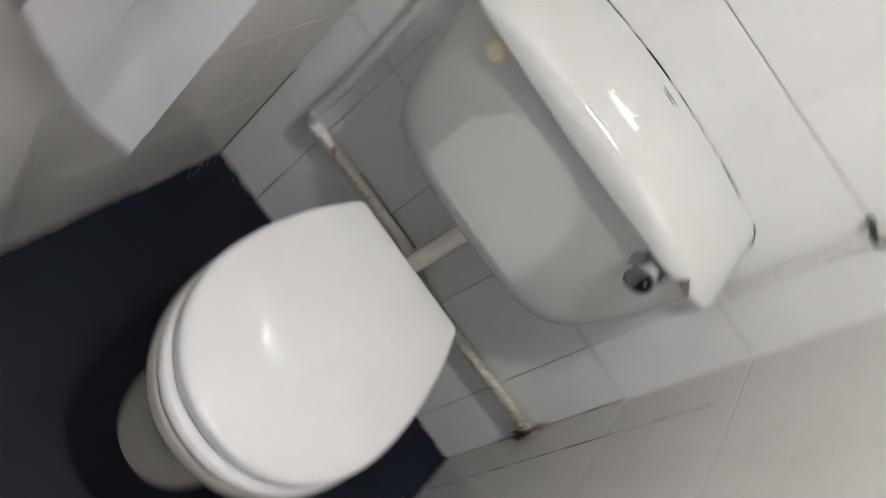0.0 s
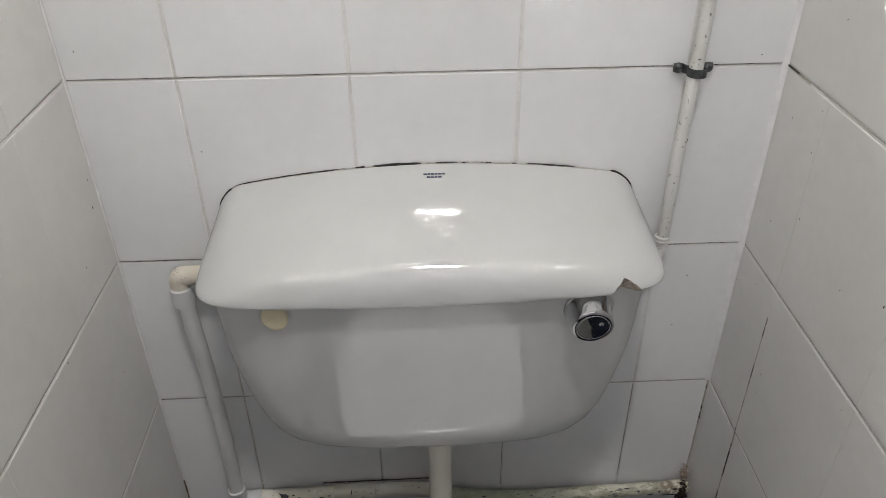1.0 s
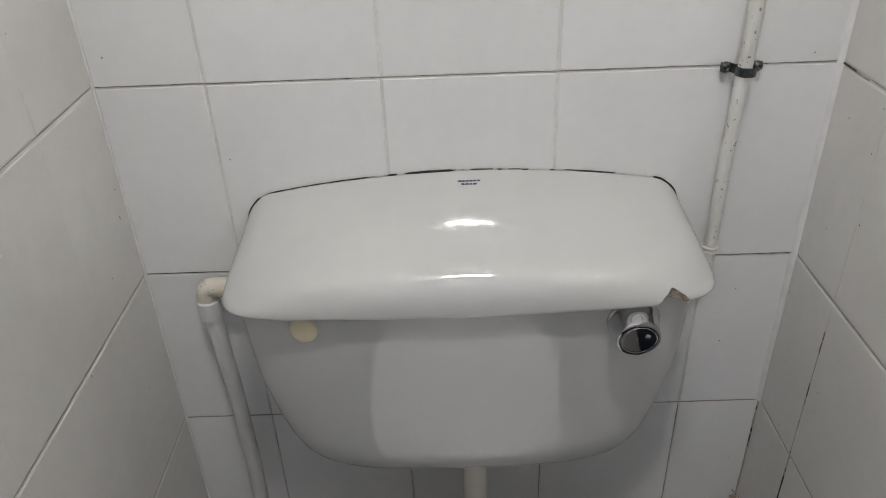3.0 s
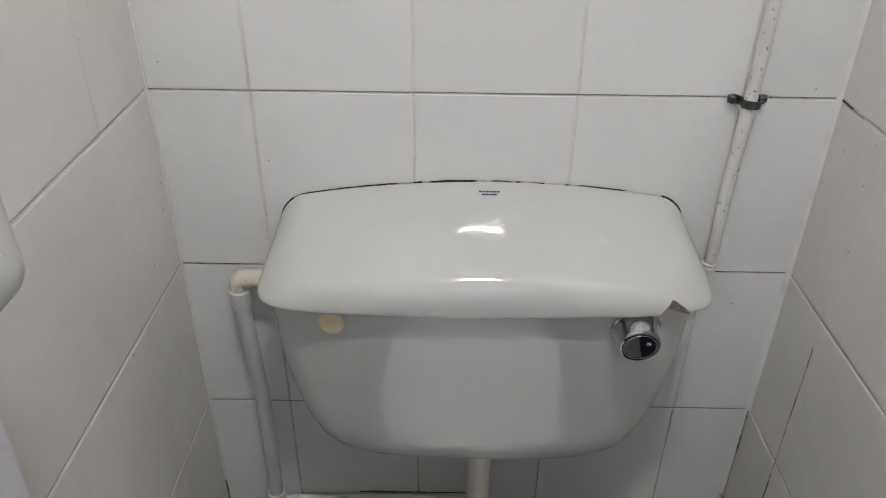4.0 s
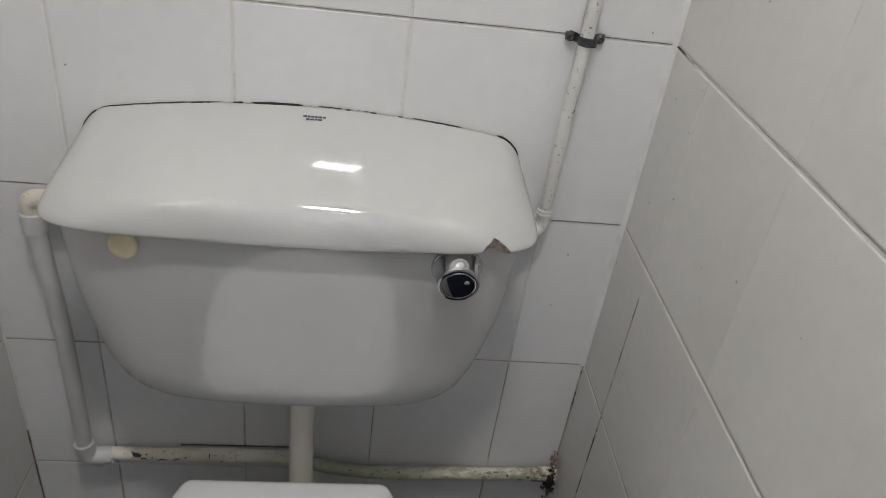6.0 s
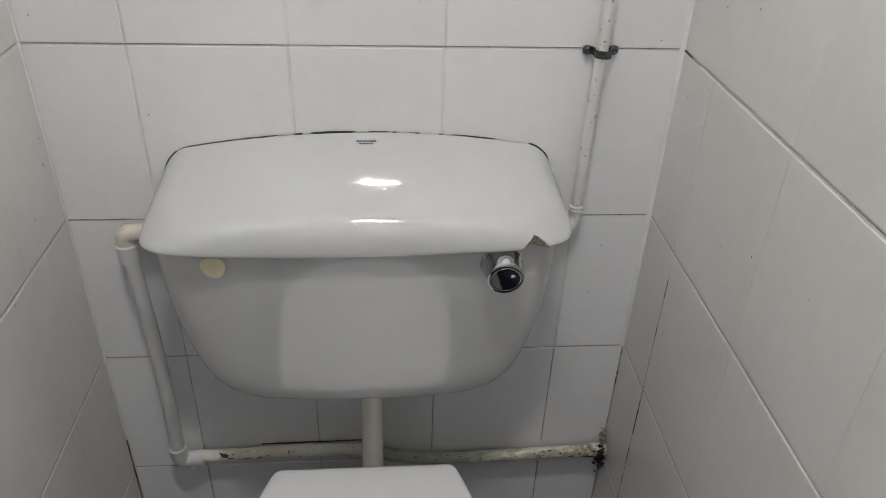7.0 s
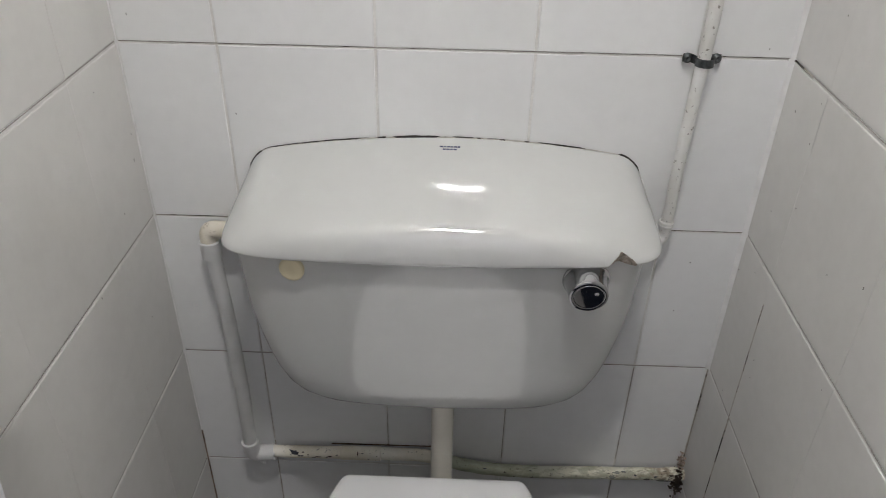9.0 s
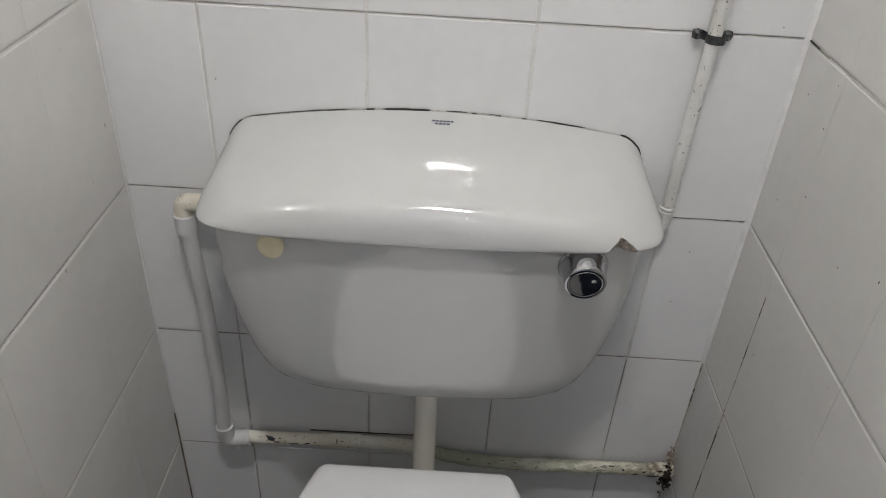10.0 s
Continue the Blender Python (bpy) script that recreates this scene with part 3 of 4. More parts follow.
def low_pipe():
    at = (0.0, -0.018, 0.28)
    top = thing("wall_pipe", at, "old painted pipe with flaking cream paint along the wall", "pipe")
    bm = bmesh.new()
    path = rounded([(-0.312, -0.019, 0.2925), (-0.20, -0.018, 0.294), (-0.03, -0.018, 0.2965), (0.045, -0.018, 0.270), (0.13, -0.018, 0.2635), (0.29, -0.018, 0.268), (0.4165, -0.018, 0.272)], 0.05, 10)
    fine = [path[0]]
    for a, b in zip(path, path[1:]):
        k = max(1, int((b - a).length / 0.008))
        fine += [a + (b - a) * j / k for j in range(1, k + 1)]
    tube(bm, fine, 0.0108, 24, origin=at, wobble=0.10)
    for f in bm.faces:
        f.material_index = int(f.calc_center_median().x > -0.012)
    part("pipe", bm, [M_FLAKY_WHITE, M_FLAKY], top)
    for x, z, w, r in ((-0.145, 0.2945, 0.070, 0.0122), (0.395, 0.2715, 0.020, 0.0122)):
        bm = bmesh.new()
        turned(bm, [(-w / 2, 0.0106), (-w / 2 + 0.001, r), (w / 2 - 0.001, r), (w / 2, 0.0106)], (x, 0, z - 0.28), (1, 0, 0.012), 22)
        part("coupling", bm, M_FLAKY_WHITE if x < 0 else M_FLAKY, top)
    axis_z = [(q.x, q.z) for q in fine]
    rnd = random.Random(23)
    worn = tuple((0.03 + 0.37 * rnd.random() ** 0.6, rnd.uniform(-20, 75), rnd.uniform(0.002, 0.006), rnd.uniform(0.0008, 0.0022), rnd.choice((M_NAVY, M_RUST, M_RUST, M_PUTTY))) for _ in range(34))
    worn += tuple((rnd.uniform(-0.29, -0.03), rnd.uniform(-15, 60), rnd.uniform(0.002, 0.007), rnd.uniform(0.0008, 0.0018), rnd.choice((M_NAVY, M_RUST))) for _ in range(10))
    for x, turn, length, height, mat in ((-0.260, 35, 0.024, 0.011, M_NAVY), (-0.250, 5, 0.010, 0.005, M_NAVY), (-0.245, 40, 0.006, 0.003, M_RUST), (-0.217, 0, 0.022, 0.0035, M_RUST), (-0.226, -8, 0.009, 0.003, M_NAVY),
                                         (-0.199, 5, 0.010, 0.0028, M_RUST), (-0.236, 20, 0.004, 0.002, M_RUST), (-0.150, 40, 0.003, 0.010, M_RUST), (0.070, 45, 0.007, 0.003, M_NAVY), (0.105, 30, 0.005, 0.0025, M_RUST), (0.150, 55, 0.006, 0.0025, M_NAVY), (0.185, 15, 0.005, 0.002, M_RUST),
                                         (0.292, 10, 0.012, 0.013, M_PUTTY), (0.300, 50, 0.016, 0.006, M_PUTTY), (0.312, 60, 0.012, 0.003, M_NAVY), (0.331, 30, 0.007, 0.004, M_NAVY), (0.352, -12, 0.012, 0.004, M_RUST),
                                         (0.366, 18, 0.007, 0.006, M_NAVY), (0.385, -25, 0.034, 0.004, M_RUST), (0.392, 35, 0.010, 0.004, M_RUST), (0.402, 10, 0.009, 0.009, M_RUST)) + worn:
        zc = float(np.interp(x, [q[0] for q in axis_z], [q[1] for q in axis_z]))
        r = 0.0126 if -0.181 < x < -0.109 or x > 0.384 else 0.0112
        bm = bmesh.new()
        rim = []
        for k in range(14):
            a = 2 * math.pi * k / 14
            grow = 0.45 + 1.3 * abs(noise.noise(Vector((math.cos(a) * 2.6, math.sin(a) * 2.6, x * 700 + 0.37))))
            dx, th = math.cos(a) * length / 2 * grow, radians(turn) + math.sin(a) * height / 2 * grow / r
            rim.append((dx, th))
        for lift, size in ((-0.0006, 1.0), (0.0002, 0.92), (0.0003, 0.45)):
            for dx, th in rim:
                th = radians(turn) + (th - radians(turn)) * size
                bm.verts.new((x + dx * size, -math.cos(th) * (r + lift), zc - 0.28 + math.sin(th) * (r + lift)))
        bm.verts.ensure_lookup_table()
        for row in (0, 14):
            for k in range(14):
                bm.faces.new([bm.verts[row + k], bm.verts[row + (k + 1) % 14], bm.verts[row + 14 + (k + 1) % 14], bm.verts[row + 14 + k]])
        bm.faces.new([bm.verts[28 + k] for k in range(14)])
        part("paint_chip", bm, mat, top, "grey putty smear" if mat == M_PUTTY else "")
    rnd = random.Random(11)
    for mat, count, mid, spread, sizes in ((M_RUST, 230, (0.4050, -0.006, -0.017), (0.0065, 0.011, 0.019), (0.0007, 0.0031)),
                                           (M_PALE_CRUST, 120, (0.4095, 0.004, 0.010), (0.004, 0.008, 0.019), (0.0006, 0.0025))):
        bm = bmesh.new()
        for _ in range(count):
            r = rnd.uniform(*sizes)
            p = Vector([m + rnd.gauss(0, d * 0.6) for m, d in zip(mid, spread)])
            p.x = min(p.x, 0.4120)
            res = bmesh.ops.create_icosphere(bm, subdivisions=1, radius=1.0)
            for v in res["verts"]:
                nn = noise.noise(v.co * 1.7 + p * 300) * 0.7 + noise.noise(v.co * 5 + p * 300) * 0.3
                v.co = p + v.co * r * (1 + nn)
        part("rusty_crust" if mat == M_RUST else "pale_crust", bm, mat, top, "black rusty crust at the wall" if mat == M_RUST else "crumbling plaster round the pipe end", False)


low_pipe()


def supply_pipe():
    at = (0.300, -0.020, 0.75)
    top = thing("supply_pipe", at, "thin white painted water pipe up the tiled wall", "pipe")
    bm = bmesh.new()
    pts = [Vector((0.2965 + 0.0055 * min(1, (z - 0.76) / 0.28) + 0.0008 * math.sin(z * 19), -0.020, z)) for z in np.linspace(0.768, 2.4, 120)]
    tube(bm, pts, 0.0080, 18, origin=at, wobble=0.10)
    part("pipe", bm, M_SUPPLY, top)
    bm = bmesh.new()
    tube(bm, rounded([(0.2970, -0.020, 0.775), (0.2965, -0.020, 0.748), (0.246, -0.045, 0.738)], 0.022, 8), 0.0088, 18, origin=at)
    part("elbow", bm, M_SUPPLY, top)
    for z, r in ((0.7715, 0.0104), (0.7765, 0.0100)):
        bm = bmesh.new()
        turned(bm, [(-0.0022, 0.0084), (-0.0012, r), (0.0012, r), (0.0022, 0.0084)], (-0.0032, 0, z - 0.75), (0, 0, 1), 22)
        part("solder_ring", bm, M_SUPPLY, top)


supply_pipe()


def pipe_clip():
    at = (0.3035, -0.004, 1.000)
    top = thing("pipe_clip", at, "tarnished metal saddle clip screwed over the pipe", "pipe clip")
    bm = bmesh.new()
    h = 0.0050
    prof = [(-0.0225, 0.0), (-0.0135, 0.0)]
    prof += [(-0.0112 * math.cos(a), -0.0155 - 0.0112 * math.sin(a)) for a in np.linspace(-0.55, math.pi + 0.55, 17)]
    prof += [(0.0135, 0.0), (0.0235, 0.0)]
    verts = []
    for z in (-h, h):
        for off in (0.0, -0.0016):
            row = []
            for i, (x, y) in enumerate(prof):
                ax, ay = prof[max(i - 1, 0)]
                bx, by = prof[min(i + 1, len(prof) - 1)]
                d = Vector((bx - ax, by - ay)).normalized()
                nx, ny = d.y, -d.x
                row.append(bm.verts.new((x + nx * off, y + ny * off, z)))
            verts.append(row)
    a, b, c, d = verts
    for i in range(len(prof) - 1):
        for p, q in ((a, b), (b, d), (d, c), (c, a)):
            bm.faces.new((p[i], p[i + 1], q[i + 1], q[i]))
    for i in (0, len(prof) - 1):
        bm.faces.new((a[i], b[i], d[i], c[i]))
    part("saddle", bm, M_STEEL, top)
    for x in (-0.0172, 0.0180):
        bm = bmesh.new()
        turned(bm, [(0.0, 0.0062), (0.0022, 0.0062), (0.0030, 0.0055), (0.0052, 0.0040), (0.0060, 0.0030), (0.0048, 0.0012), (0.0046, 0.0)], (x, 0.0005, 0), (0, -1, 0), 18)
        part("screw", bm, M_STEEL, top)


pipe_clip()


# ---- toilet roll dispenser ----
def dispenser():
    y0, y1, z0, z1 = -0.815, -0.484, 1.031, 1.385
    at = (XL, -0.64, 1.055)
    o = Vector(at)
    top = thing("toilet_roll_dispenser", at, "large white plastic toilet roll dispenser on tiled wall", "paper dispenser")

    def rr(y0, y1, z0, z1, r, x, steps=8):
        pts = []
        for cy, cz, a0 in ((y1 - r, z0 + r, -90), (y1 - r, z1 - r, 0), (y0 + r, z1 - r, 90), (y0 + r, z0 + r, 180)):
            for k in range(steps + 1):
                a = radians(a0 + 90 * k / steps)
                pts.append(Vector((x, cy + r * math.cos(a), cz + r * math.sin(a))) - o)
        return pts
    bm = bmesh.new()
    loft(bm, [rr(y0 + 0.006, y1 - 0.006, z0 + 0.006, z1 - 0.006, 0.018, XL + 0.0005), rr(y0 + 0.006, y1 - 0.006, z0 + 0.006, z1 - 0.006, 0.018, XL + 0.030)])
    part("back_plate", bm, M_COVER, top)
    bm = bmesh.new()
    xs = [(XL + 0.031, 0.0), (XL + 0.108, 0.0), (XL + 0.1135, 0.002), (XL + 0.1190, 0.006), (XL + 0.1232, 0.012), (XL + 0.1258, 0.0185), (XL + 0.1270, 0.024), (XL + 0.1275, 0.029)]
    loft(bm, [rr(y0 + i, y1 - i, z0 + i, z1 - i, max(0.004, 0.016 - i * 0.3), x) for x, i in xs])
    part("cover", bm, M_COVER, top)
    bm = bmesh.new()
    turned(bm, [(-0.004, 0.0410), (0.0010, 0.0415), (0.0018, 0.0405), (0.0010, 0.0385), (0.0004, 0.0)], Vector((XL + 0.1275, -0.651, 1.160)) - o, (1, 0, 0), 40)
    part("window", bm, M_GREY, top, "round grey sight window")
    bm = bmesh.new()
    block(bm, Vector((XL + 0.127, -0.680, 1.152)) - o, Vector((XL + 0.1295, -0.622, 1.166)) - o, 0.001)
    part("slot", bm, M_DARKGREY, top)
    bm = bmesh.new()
    block(bm, Vector((XL + 0.1265, -0.700, 1.100)) - o, Vector((XL + 0.1282, -0.652, 1.108)) - o)
    part("maker_mark", bm, M_DARKGREY, top, "", False)

    top.rotation_euler.x = radians(2.5)   # hangs a little askew

    # the sheet that hangs out below
    sheet_at = (-0.358, -0.555, 1.05)
    bm = bmesh.new()
    nx, nz = 14, 40
    for side in (0, 1):
        grid = []
        for j in range(nz + 1):
            t = j / nz
            row = []
            for i in range(nx + 1):
                s = i / nx
                z = 1.075 + (0.572 - 0.026 * (1 - s) - 1.075) * t
                x = -0.404 + 0.094 * s + 0.0012 * noise.noise(Vector((s * 2, t * 25, 5))) * (1 if i in (0, nx) else 0)
                y = -0.547 - 0.034 * t ** 1.3 - 0.012 * (1 - s) * t + 0.0035 * math.sin(s * 2.6 + 0.6) + 0.0022 * noise.noise(Vector((s * 1.6, t * 4, 1)))
                y += 0.0016 * noise.noise(Vector((s * 5, t * 14, 2))) * (0.3 + s) + 0.030 * max(0.0, 0.42 - s)
                row.append(bm.verts.new(Vector((x, y + 0.0003 * side, z)) - Vector(sheet_at)))
            grid.append(row)
        for a, b in zip(grid, grid[1:]):
            for i in range(nx):
                bm.faces.new((a[i], a[i + 1], b[i + 1], b[i]))
        # the end turned back along the wall, torn off aslant
        turned_end = []
        for j, edge in enumerate(row[0] for row in grid):
            t, row = j / nz, [edge]
            for i in range(1, 9):
                s = i / 8
                z = 1.075 + (0.546 + 0.165 * s + 0.004 * noise.noise(Vector((s * 9, 3, 0))) - 1.075) * t - sheet_at[2]
                y = edge.co.y - 0.098 * s
                x = edge.co.x - 0.007 * s * s + 0.0015 * noise.noise(Vector((s * 3, t * 6, 8)))
                row.append(bm.verts.new((x, y, z)))
            turned_end.append(row)
        for a, b in zip(turned_end, turned_end[1:]):
            for i in range(8):
                bm.faces.new((a[i], a[i + 1], b[i + 1], b[i]))
    me = mesh_of("toilet_paper", bm, M_PAPER)
    ob = new("toilet_paper", me)
    ob.location = sheet_at
    tagged(ob, "folded strip of white toilet paper hanging from the dispenser", "toilet paper")


dispenser()


# ---- ceiling light ----
def ceiling_light():
    top = thing("ceiling_light", (LAMP[0], LAMP[1], LAMP[2]), "small oblong white ceiling light, switched on", "ceiling light")
    bm = bmesh.new()
    block(bm, (-LAMP_W / 2 - 0.02, -LAMP_D / 2 - 0.02, -0.024), (LAMP_W / 2 + 0.02, LAMP_D / 2 + 0.02, -0.0005), 0.008, 3)
    part("housing", bm, M_PLASTER, top)
    bm = bmesh.new()
    block(bm, (-LAMP_W / 2, -LAMP_D / 2, -0.034), (LAMP_W / 2, LAMP_D / 2, -0.0245), 0.004, 2)
    part("diffuser", bm, M_GLOW, top, "glowing opal diffuser", False)


ceiling_light()


# ---- joints gone black, painted joint shade, sealant and dirt ----
def strip(name, a, b, width, face, mat, parent, label="", lift=0.0004, taper=0.0, seed=0):
    """A thin irregular bead along a joint from a to b, on a wall that faces the given way."""
    a, b, nrm = Vector(a), Vector(b), Vector(face)
    d = (b - a).normalized()
    s = d.cross(nrm)
    n = max(4, int((b - a).length / 0.006))
    bm = bmesh.new()
    rows = []
    for k in range(n + 1):
        t = k / n
        p = a + (b - a) * t
        w = width * (0.65 + 0.7 * abs(noise.noise(p * 45 + Vector((seed, 0, 0))))) * (1 - taper * t)
        rows.append([bm.verts.new(p + s * (w * q) + nrm * h) for q, h in ((-0.5, -0.0012), (-0.32, lift), (0.32, lift), (0.5, -0.0012))])
    for p, q in zip(rows, rows[1:]):
        for i in range(3):
            bm.faces.new((p[i], p[i + 1], q[i + 1], q[i]))
    return part(name, bm, mat, parent, label)


E_, N_, W_ = (-1, 0, 0), (0, -1, 0), (1, 0, 0)
strip("joint", (XR, -0.108, 0.705), (XR, -0.108, 0.02), 0.0040, E_, M_MOULD, wall_right, "joint with black mould")
strip("joint", (XR, -0.004, 1.0), (XR, -0.062, 1.0 - 0.062 * SAG_R), 0.0034, E_, M_MOULD, wall_right, "joint with black mould", seed=4)
strip("joint", (XR - 0.0012, -0.0015, 0.50), (XR - 0.0012, -0.0015, 0.27), 0.0040, (-0.7, -0.7, 0), M_MOULD_LIGHT, wall_right, "corner joint with black mould", seed=7)
strip("joint", (XR - 0.0012, -0.0015, 0.26), (XR - 0.0012, -0.0015, 0.01), 0.0036, (-0.7, -0.7, 0), M_MOULD_LIGHT, wall_right, seed=8)
# Dark strips in the side-wall rows paint shade under each upper tile edge
for zz in (0.25, 0.5, 0.75, 1.0, 1.25):
    strip("joint", (XL, -0.004, zz + 0.0013), (XL, -0.80, zz + 0.0013 - 0.80 * SAG_L), 0.0015, W_, M_SIDE_LINE, wall_left, lift=-0.0004, seed=60 + zz)
    y0 = -0.064 if zz == 1.0 else -0.004
    strip("joint", (XR, y0, zz + 0.0013 + y0 * SAG_R), (XR, -0.80, zz + 0.0013 - 0.80 * SAG_R), 0.0015, E_, M_SIDE_LINE, wall_right, lift=-0.0004, seed=70 + zz)
strip("joint", (-0.300, 0, 0.30), (-0.300, 0, 0.01), 0.0022, N_, M_STAIN, wall_back, "joint stained dark towards the floor", seed=2)
strip("joint", (-0.300, 0, 0.60), (-0.300, 0, 0.305), 0.0018, N_, M_JOINT, wall_back, seed=3)
strip("joint", (0.300, 0, 0.26), (0.300, 0, 0.01), 0.0024, N_, M_STAIN, wall_back, seed=5)
strip("joint", (-0.100, 0, 0.50), (-0.100, 0, 0.30), 0.0015, N_, M_SIDE_LINE, wall_back, seed=6)
strip("joint", (0.300, 0, 0.495), (0.300, 0, 0.285), 0.0017, N_, M_SIDE_LINE, wall_back, seed=15)
strip("joint", (-0.300, -0.0004, 0.10), (-0.300, -0.0004, 0.006), 0.0042, N_, M_BROWN, wall_back, "joint stained brown at the floor", seed=17)
strip("joint", (0.100, 0, 0.62), (0.100, 0, 0.275), 0.0016, N_, M_STAIN, wall_back, seed=81)
strip("joint", (XL + 0.0012, -0.0015, 0.32), (XL + 0.0012, -0.0015, 0.01), 0.0034, (0.7, -0.7, 0), M_BROWN, wall_left, "corner joint stained brown", seed=84)
strip("joint", (XL + 0.003, 0, 0.4995), (-0.19, 0, 0.4995), 0.0017, N_, M_DARK_LINE, wall_back, lift=0.0, seed=12)
strip("joint", (0.22, 0, 0.4995), (XR - 0.003, 0, 0.4995), 0.0017, N_, M_DARK_LINE, wall_back, lift=0.0, seed=13)
for zz, x0, x1 in ((0.75, XL + 0.003, -0.28), (0.75, 0.27, XR - 0.003), (1.0, XL + 0.003, XR - 0.003), (0.25, XL + 0.003, -0.30)):
    strip("joint", (x0, 0, zz + 0.0010), (x1, 0, zz + 0.0010), 0.0021 if zz == 0.75 else 0.0011, N_, M_DARK_LINE, wall_back, "joint with a thin dark line", lift=0.0, seed=40 + x0)
strip("dirt_line", (-0.20, 0, 0.2965), (-0.02, 0, 0.2985), 0.0050, N_, M_PIPE_DIRT, wall_back, "brown dirt on the tiles above the pipe", seed=50)
strip("floor_joint", (XL + 0.002, -0.002, 0.001), (XR - 0.002, -0.002, 0.001), 0.005, (0, -0.5, 0.85), M_MOULD, wall_back, "dirty joint between tiles and floor", seed=20)
strip("floor_joint", (XL + 0.002, -0.002, 0.001), (XL + 0.002, -1.5, 0.001), 0.003, (0.5, 0, 0.85), M_MOULD, wall_left, "dirty joint between tiles and floor", seed=21)
strip("floor_joint", (XR - 0.002, -0.002, 0.001), (XR - 0.002, -1.5, 0.001), 0.003, (-0.5, 0, 0.85), M_MOULD, wall_right, "dirty joint between tiles and floor", seed=22)


strip("caulk", (XR - 0.0012, -0.0015, 2.39), (XR - 0.0025, -0.0025, 0.50), 0.0185, (-0.7, -0.7, 0), M_CAULK, wall_right, "white caulked corner joint", seed=30)
strip("caulk", (XL + 0.0012, -0.0015, 2.39), (XL + 0.0012, -0.0015, 0.32), 0.0040, (0.7, -0.7, 0), M_CAULK, wall_left, "white caulked corner joint", seed=31)


def sealant(u0, u1, radius, mat, label, lift=0.0006, seed=0):
    """A length of old sealant bead along the back edge of the cistern lid."""
    n = max(8, int(abs(u1 - u0) * 80))
    pts, rad = [], []
    for k in range(n + 1):
        t = k / n
        pts.append(lid_back(u0 + (u1 - u0) * t) + Vector((0, 0, lift)))
        ends = min(1.0, 6 * t + 0.15, 6 * (1 - t) + 0.15)
        rad.append(radius * ends * (0.75 + 0.5 * abs(noise.noise(Vector((pts[-1].x * 40, seed, 0))))))
    bm = bmesh.new()
    tube(bm, pts, rad, 8)
    ob = new("sealant", mesh_of("sealant", bm, mat))
    tagged(ob, label, "sealant", kind="structure")


M_SEALANT = mould_mat("old_sealant", 0.40, (0.60, 0.575, 0.54))
sealant(-0.985, 0.99, 0.0011, M_SEALANT, "thin dirty sealant bead between cistern lid and tiles")
for u0, u1, radius in ((-0.975, -0.90, 0.0013), (-0.91, -0.32, 0.0009), (-0.33, -0.28, 0.0013), (-0.26, -0.01, 0.0018), (0.03, 0.15, 0.0011), (0.20, 0.27, 0.0008), (0.43, 0.70, 0.0011), (0.85, 0.965, 0.0019)):
    sealant(u0, u1, radius, M_BLACK, "black mouldy sealant along the cistern lid", 0.0010, u0 * 10)
sealant(0.982, 0.999, 0.0026, M_CAULK, "pale crumbling sealant at the lid's corner", 0.0, 5)


def specks():
    rnd = random.Random(5)
    spots = {wall_right: [(-0.098, 1.078), (-0.099, 0.980), (-0.100, 0.931), (-0.010, 0.695), (-0.114, 0.853)], wall_left: [(-0.015, 0.881), (-0.023, 0.847)], wall_back: [(0.350, 0.698), (0.385, 1.012), (-0.287, 0.908)]}
    for name, parent, count in (("specks", wall_right, 22), ("specks", wall_left, 9), ("specks", wall_back, 12)):
        bm = bmesh.new()
        for no in range(count):
            r = rnd.uniform(0.0004, 0.0009)
            z = rnd.uniform(0.35, 1.25)
            seen = spots[parent][no] if no < len(spots[parent]) else None
            if parent == wall_back:
                p, u = Vector((rnd.uniform(XL + 0.02, XR - 0.02), -0.0002, z)), Vector((1, 0, 0))
                nrm = Vector((0, -1, 0))
            else:
                x = XR - 0.0002 if parent == wall_right else XL + 0.0002
                p, u = Vector((x, -abs(rnd.gauss(0.05, 0.16)) - 0.01, z)), Vector((0, 1, 0))
                nrm = Vector((-1 if parent == wall_right else 1, 0, 0))
            if seen:
                r, p.z = 0.0010, seen[1]
                if parent == wall_back:
                    p.x = seen[0]
                else:
                    p.y = seen[0]
            st = rnd.choice((1, 1, 1.4, 2.4))
            ring = [bm.verts.new(p + (u * math.cos(a) + Vector((0, 0, st)) * math.sin(a)) * r * rnd.uniform(0.75, 1.2)) for a in np.linspace(0, 2 * math.pi, 8)[:-1]]
            tip = bm.verts.new(p + nrm * 0.0005)
            for i in range(7):
                bm.faces.new((ring[i], ring[(i + 1) % 7], tip))
        ob = part(name, bm, M_BLACK, parent, "tiny black specks on the tiles", False)
        ob["kind"] = "stuff"
    bm = bmesh.new()
    for _ in range(24):
        s = rnd.choice((0, 1, 2))
        a = rnd.uniform(0.003, 0.02)
        p = {0: Vector((rnd.uniform(XL, XR), -a, 0.001)), 1: Vector((XL + a, -rnd.uniform(0, 0.12), 0.001)), 2: Vector((XR - a, -rnd.uniform(0, 0.4), 0.001))}[s]
        r = rnd.uniform(0.0006, 0.0018)
        res = bmesh.ops.create_icosphere(bm, subdivisions=1, radius=r)
        for v in res["verts"]:
            v.co = Vector((v.co.x * rnd.uniform(0.6, 1.6), v.co.y * rnd.uniform(0.6, 1.6), v.co.z * 0.5)) + p
    ob = new("plaster_flecks", mesh_of("plaster_flecks", bm, M_FLECK, False))
    tagged(ob, "small pale plaster flecks along the floor edge", "debris", kind="stuff")


specks()


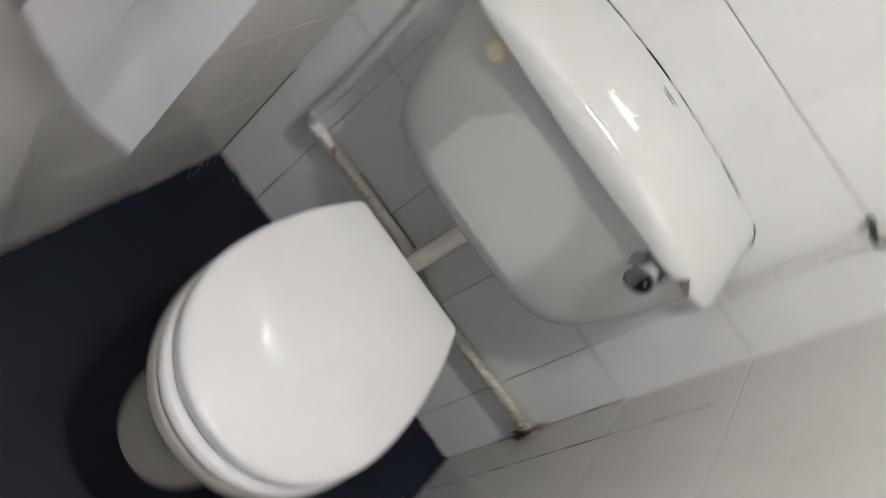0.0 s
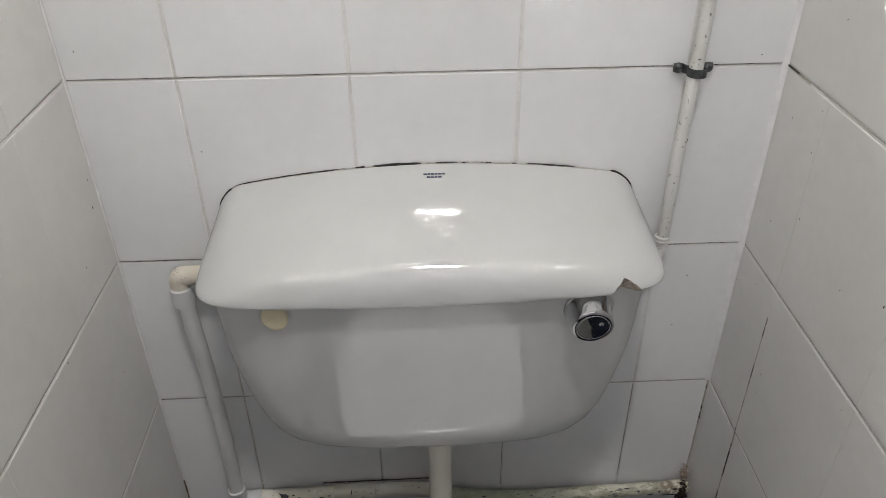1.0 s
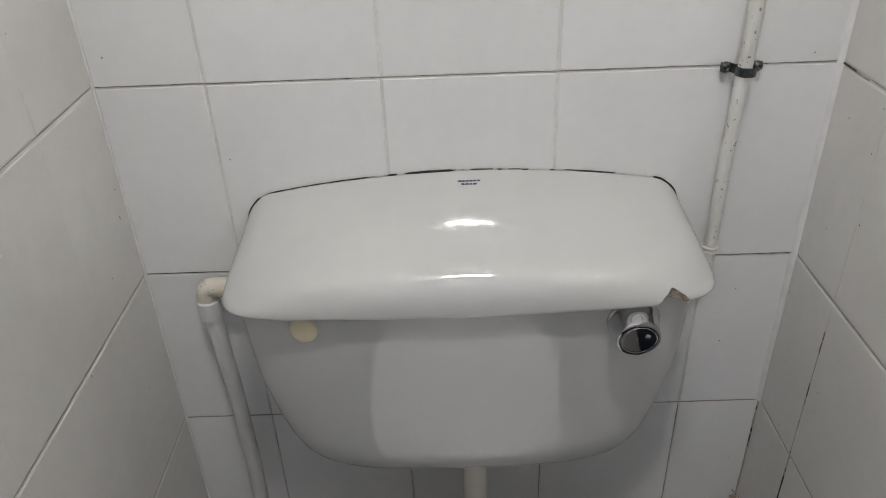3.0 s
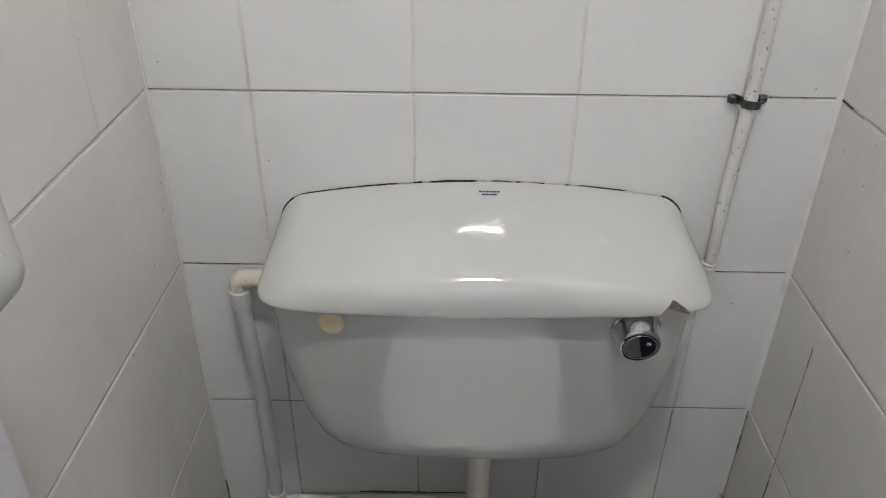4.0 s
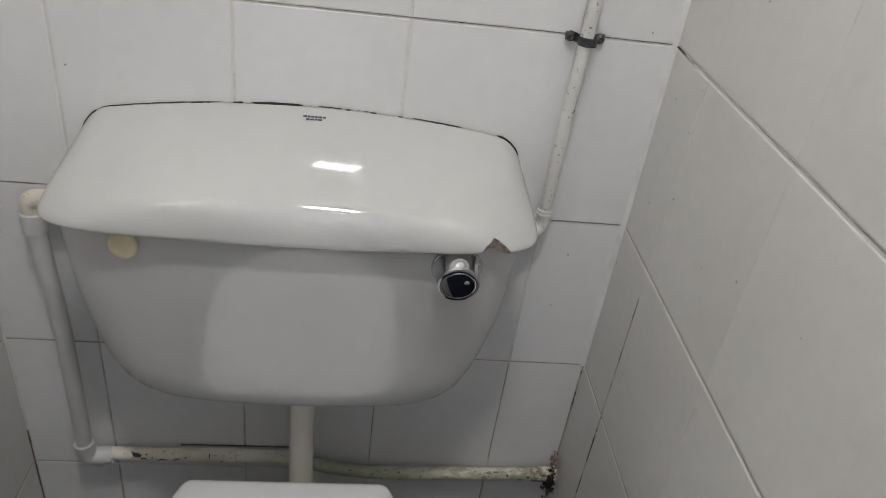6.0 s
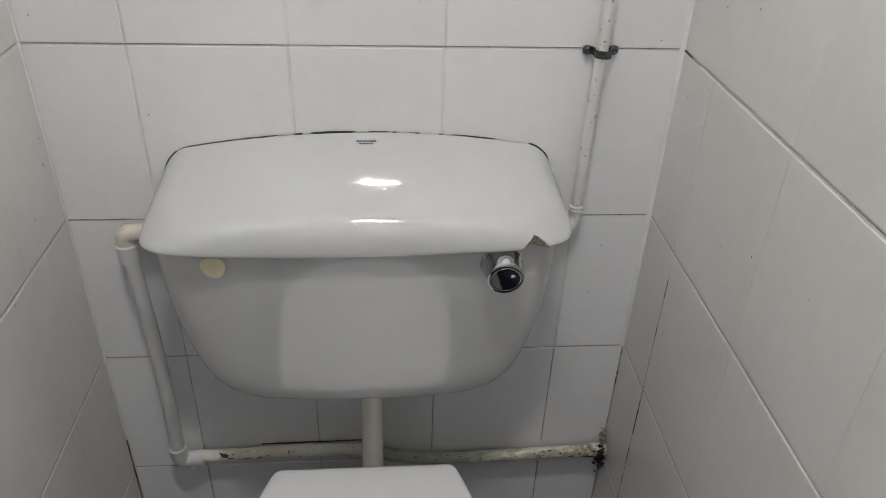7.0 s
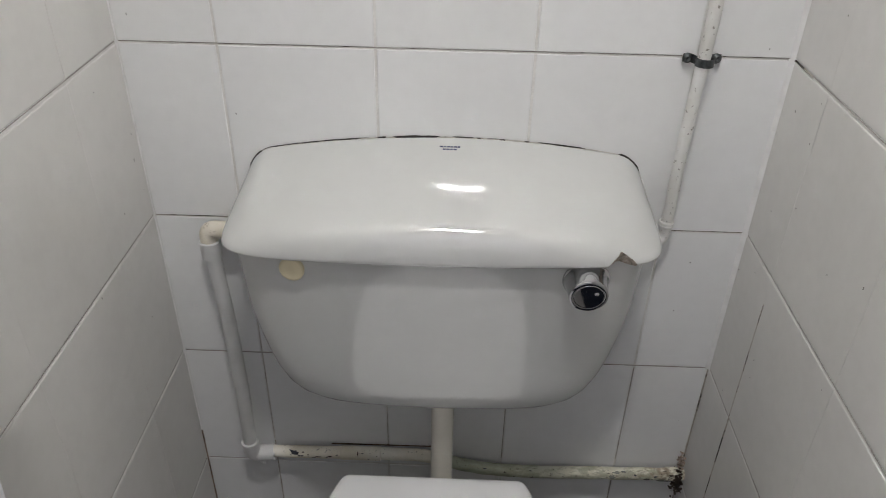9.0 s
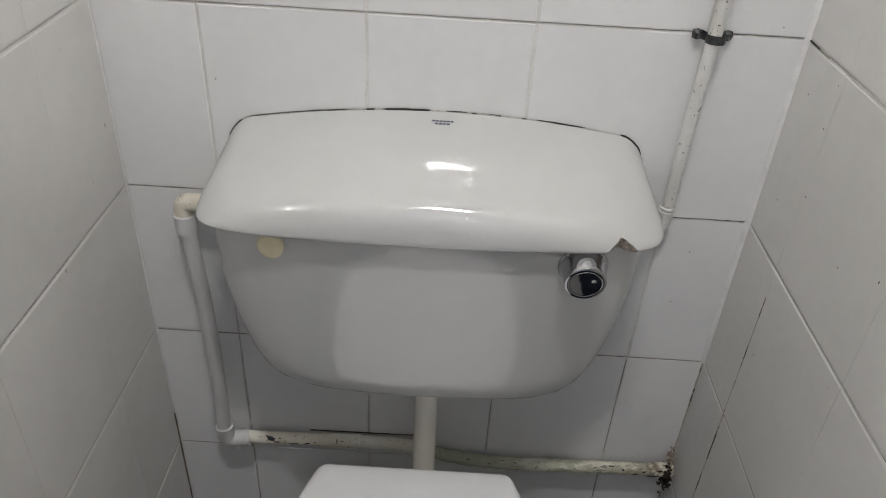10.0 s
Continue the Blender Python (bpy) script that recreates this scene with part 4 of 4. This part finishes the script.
# ---- tiles ----
def tile_mesh(w, h, mat, side, ease, sag):
    """A glazed tile with eased edges; side scales the easing of the upright edges, sag leans its rows."""
    t = 0.005
    bm = bmesh.new()

    def rect(e, y):
        return [Vector((x * (w / 2 - e * side), y, z * (h / 2 - e) + sag * x * w / 2)) for x, z in ((-1, -1), (1, -1), (1, 1), (-1, 1))]
    loft(bm, [rect(0, t), rect(0, ease * 0.8), rect(ease * 0.12, ease * 0.45), rect(ease * 0.42, ease * 0.16), rect(ease, 0.0)])
    return mesh_of("tile", bm, mat, False)


def tile_wall(parent, edges, place, turn, seed, mat=M_TILE, upright=0.0030, joint=0.0029, side=1.0, ease=0.0013, sag=0.0):
    """Tiles between the given joints across, in rows of 0.25 m; sag is the rise of the rows along +y."""
    rnd = random.Random(seed)
    meshes = {}
    zs = [0.0, 0.25, 0.5, 0.75, 1.0, 1.25, 1.5, 1.75, 2.0, 2.25, ZC]
    lean = sag if turn >= 0 else -sag
    for a, b in zip(edges, edges[1:]):
        for z0, z1 in zip(zs, zs[1:]):
            key = (round(b - a, 4), round(z1 - z0, 4))
            if key not in meshes:
                meshes[key] = tile_mesh(key[0] - upright, key[1] - joint, mat, side, ease, lean)
            ob = new("tile", meshes[key])
            ob.parent = parent
            p = place((a + b) / 2, (z0 + z1) / 2 + sag * (a + b) / 2)
            ob.matrix_basis = pose(*p, rnd.gauss(0, 0.10), 0, turn + rnd.gauss(0, 0.10))


tile_wall(wall_back, [XL, -0.3, -0.1, 0.1, 0.3, XR + 0.03], lambda s, z: (s, 0.0, z), 0, 1)
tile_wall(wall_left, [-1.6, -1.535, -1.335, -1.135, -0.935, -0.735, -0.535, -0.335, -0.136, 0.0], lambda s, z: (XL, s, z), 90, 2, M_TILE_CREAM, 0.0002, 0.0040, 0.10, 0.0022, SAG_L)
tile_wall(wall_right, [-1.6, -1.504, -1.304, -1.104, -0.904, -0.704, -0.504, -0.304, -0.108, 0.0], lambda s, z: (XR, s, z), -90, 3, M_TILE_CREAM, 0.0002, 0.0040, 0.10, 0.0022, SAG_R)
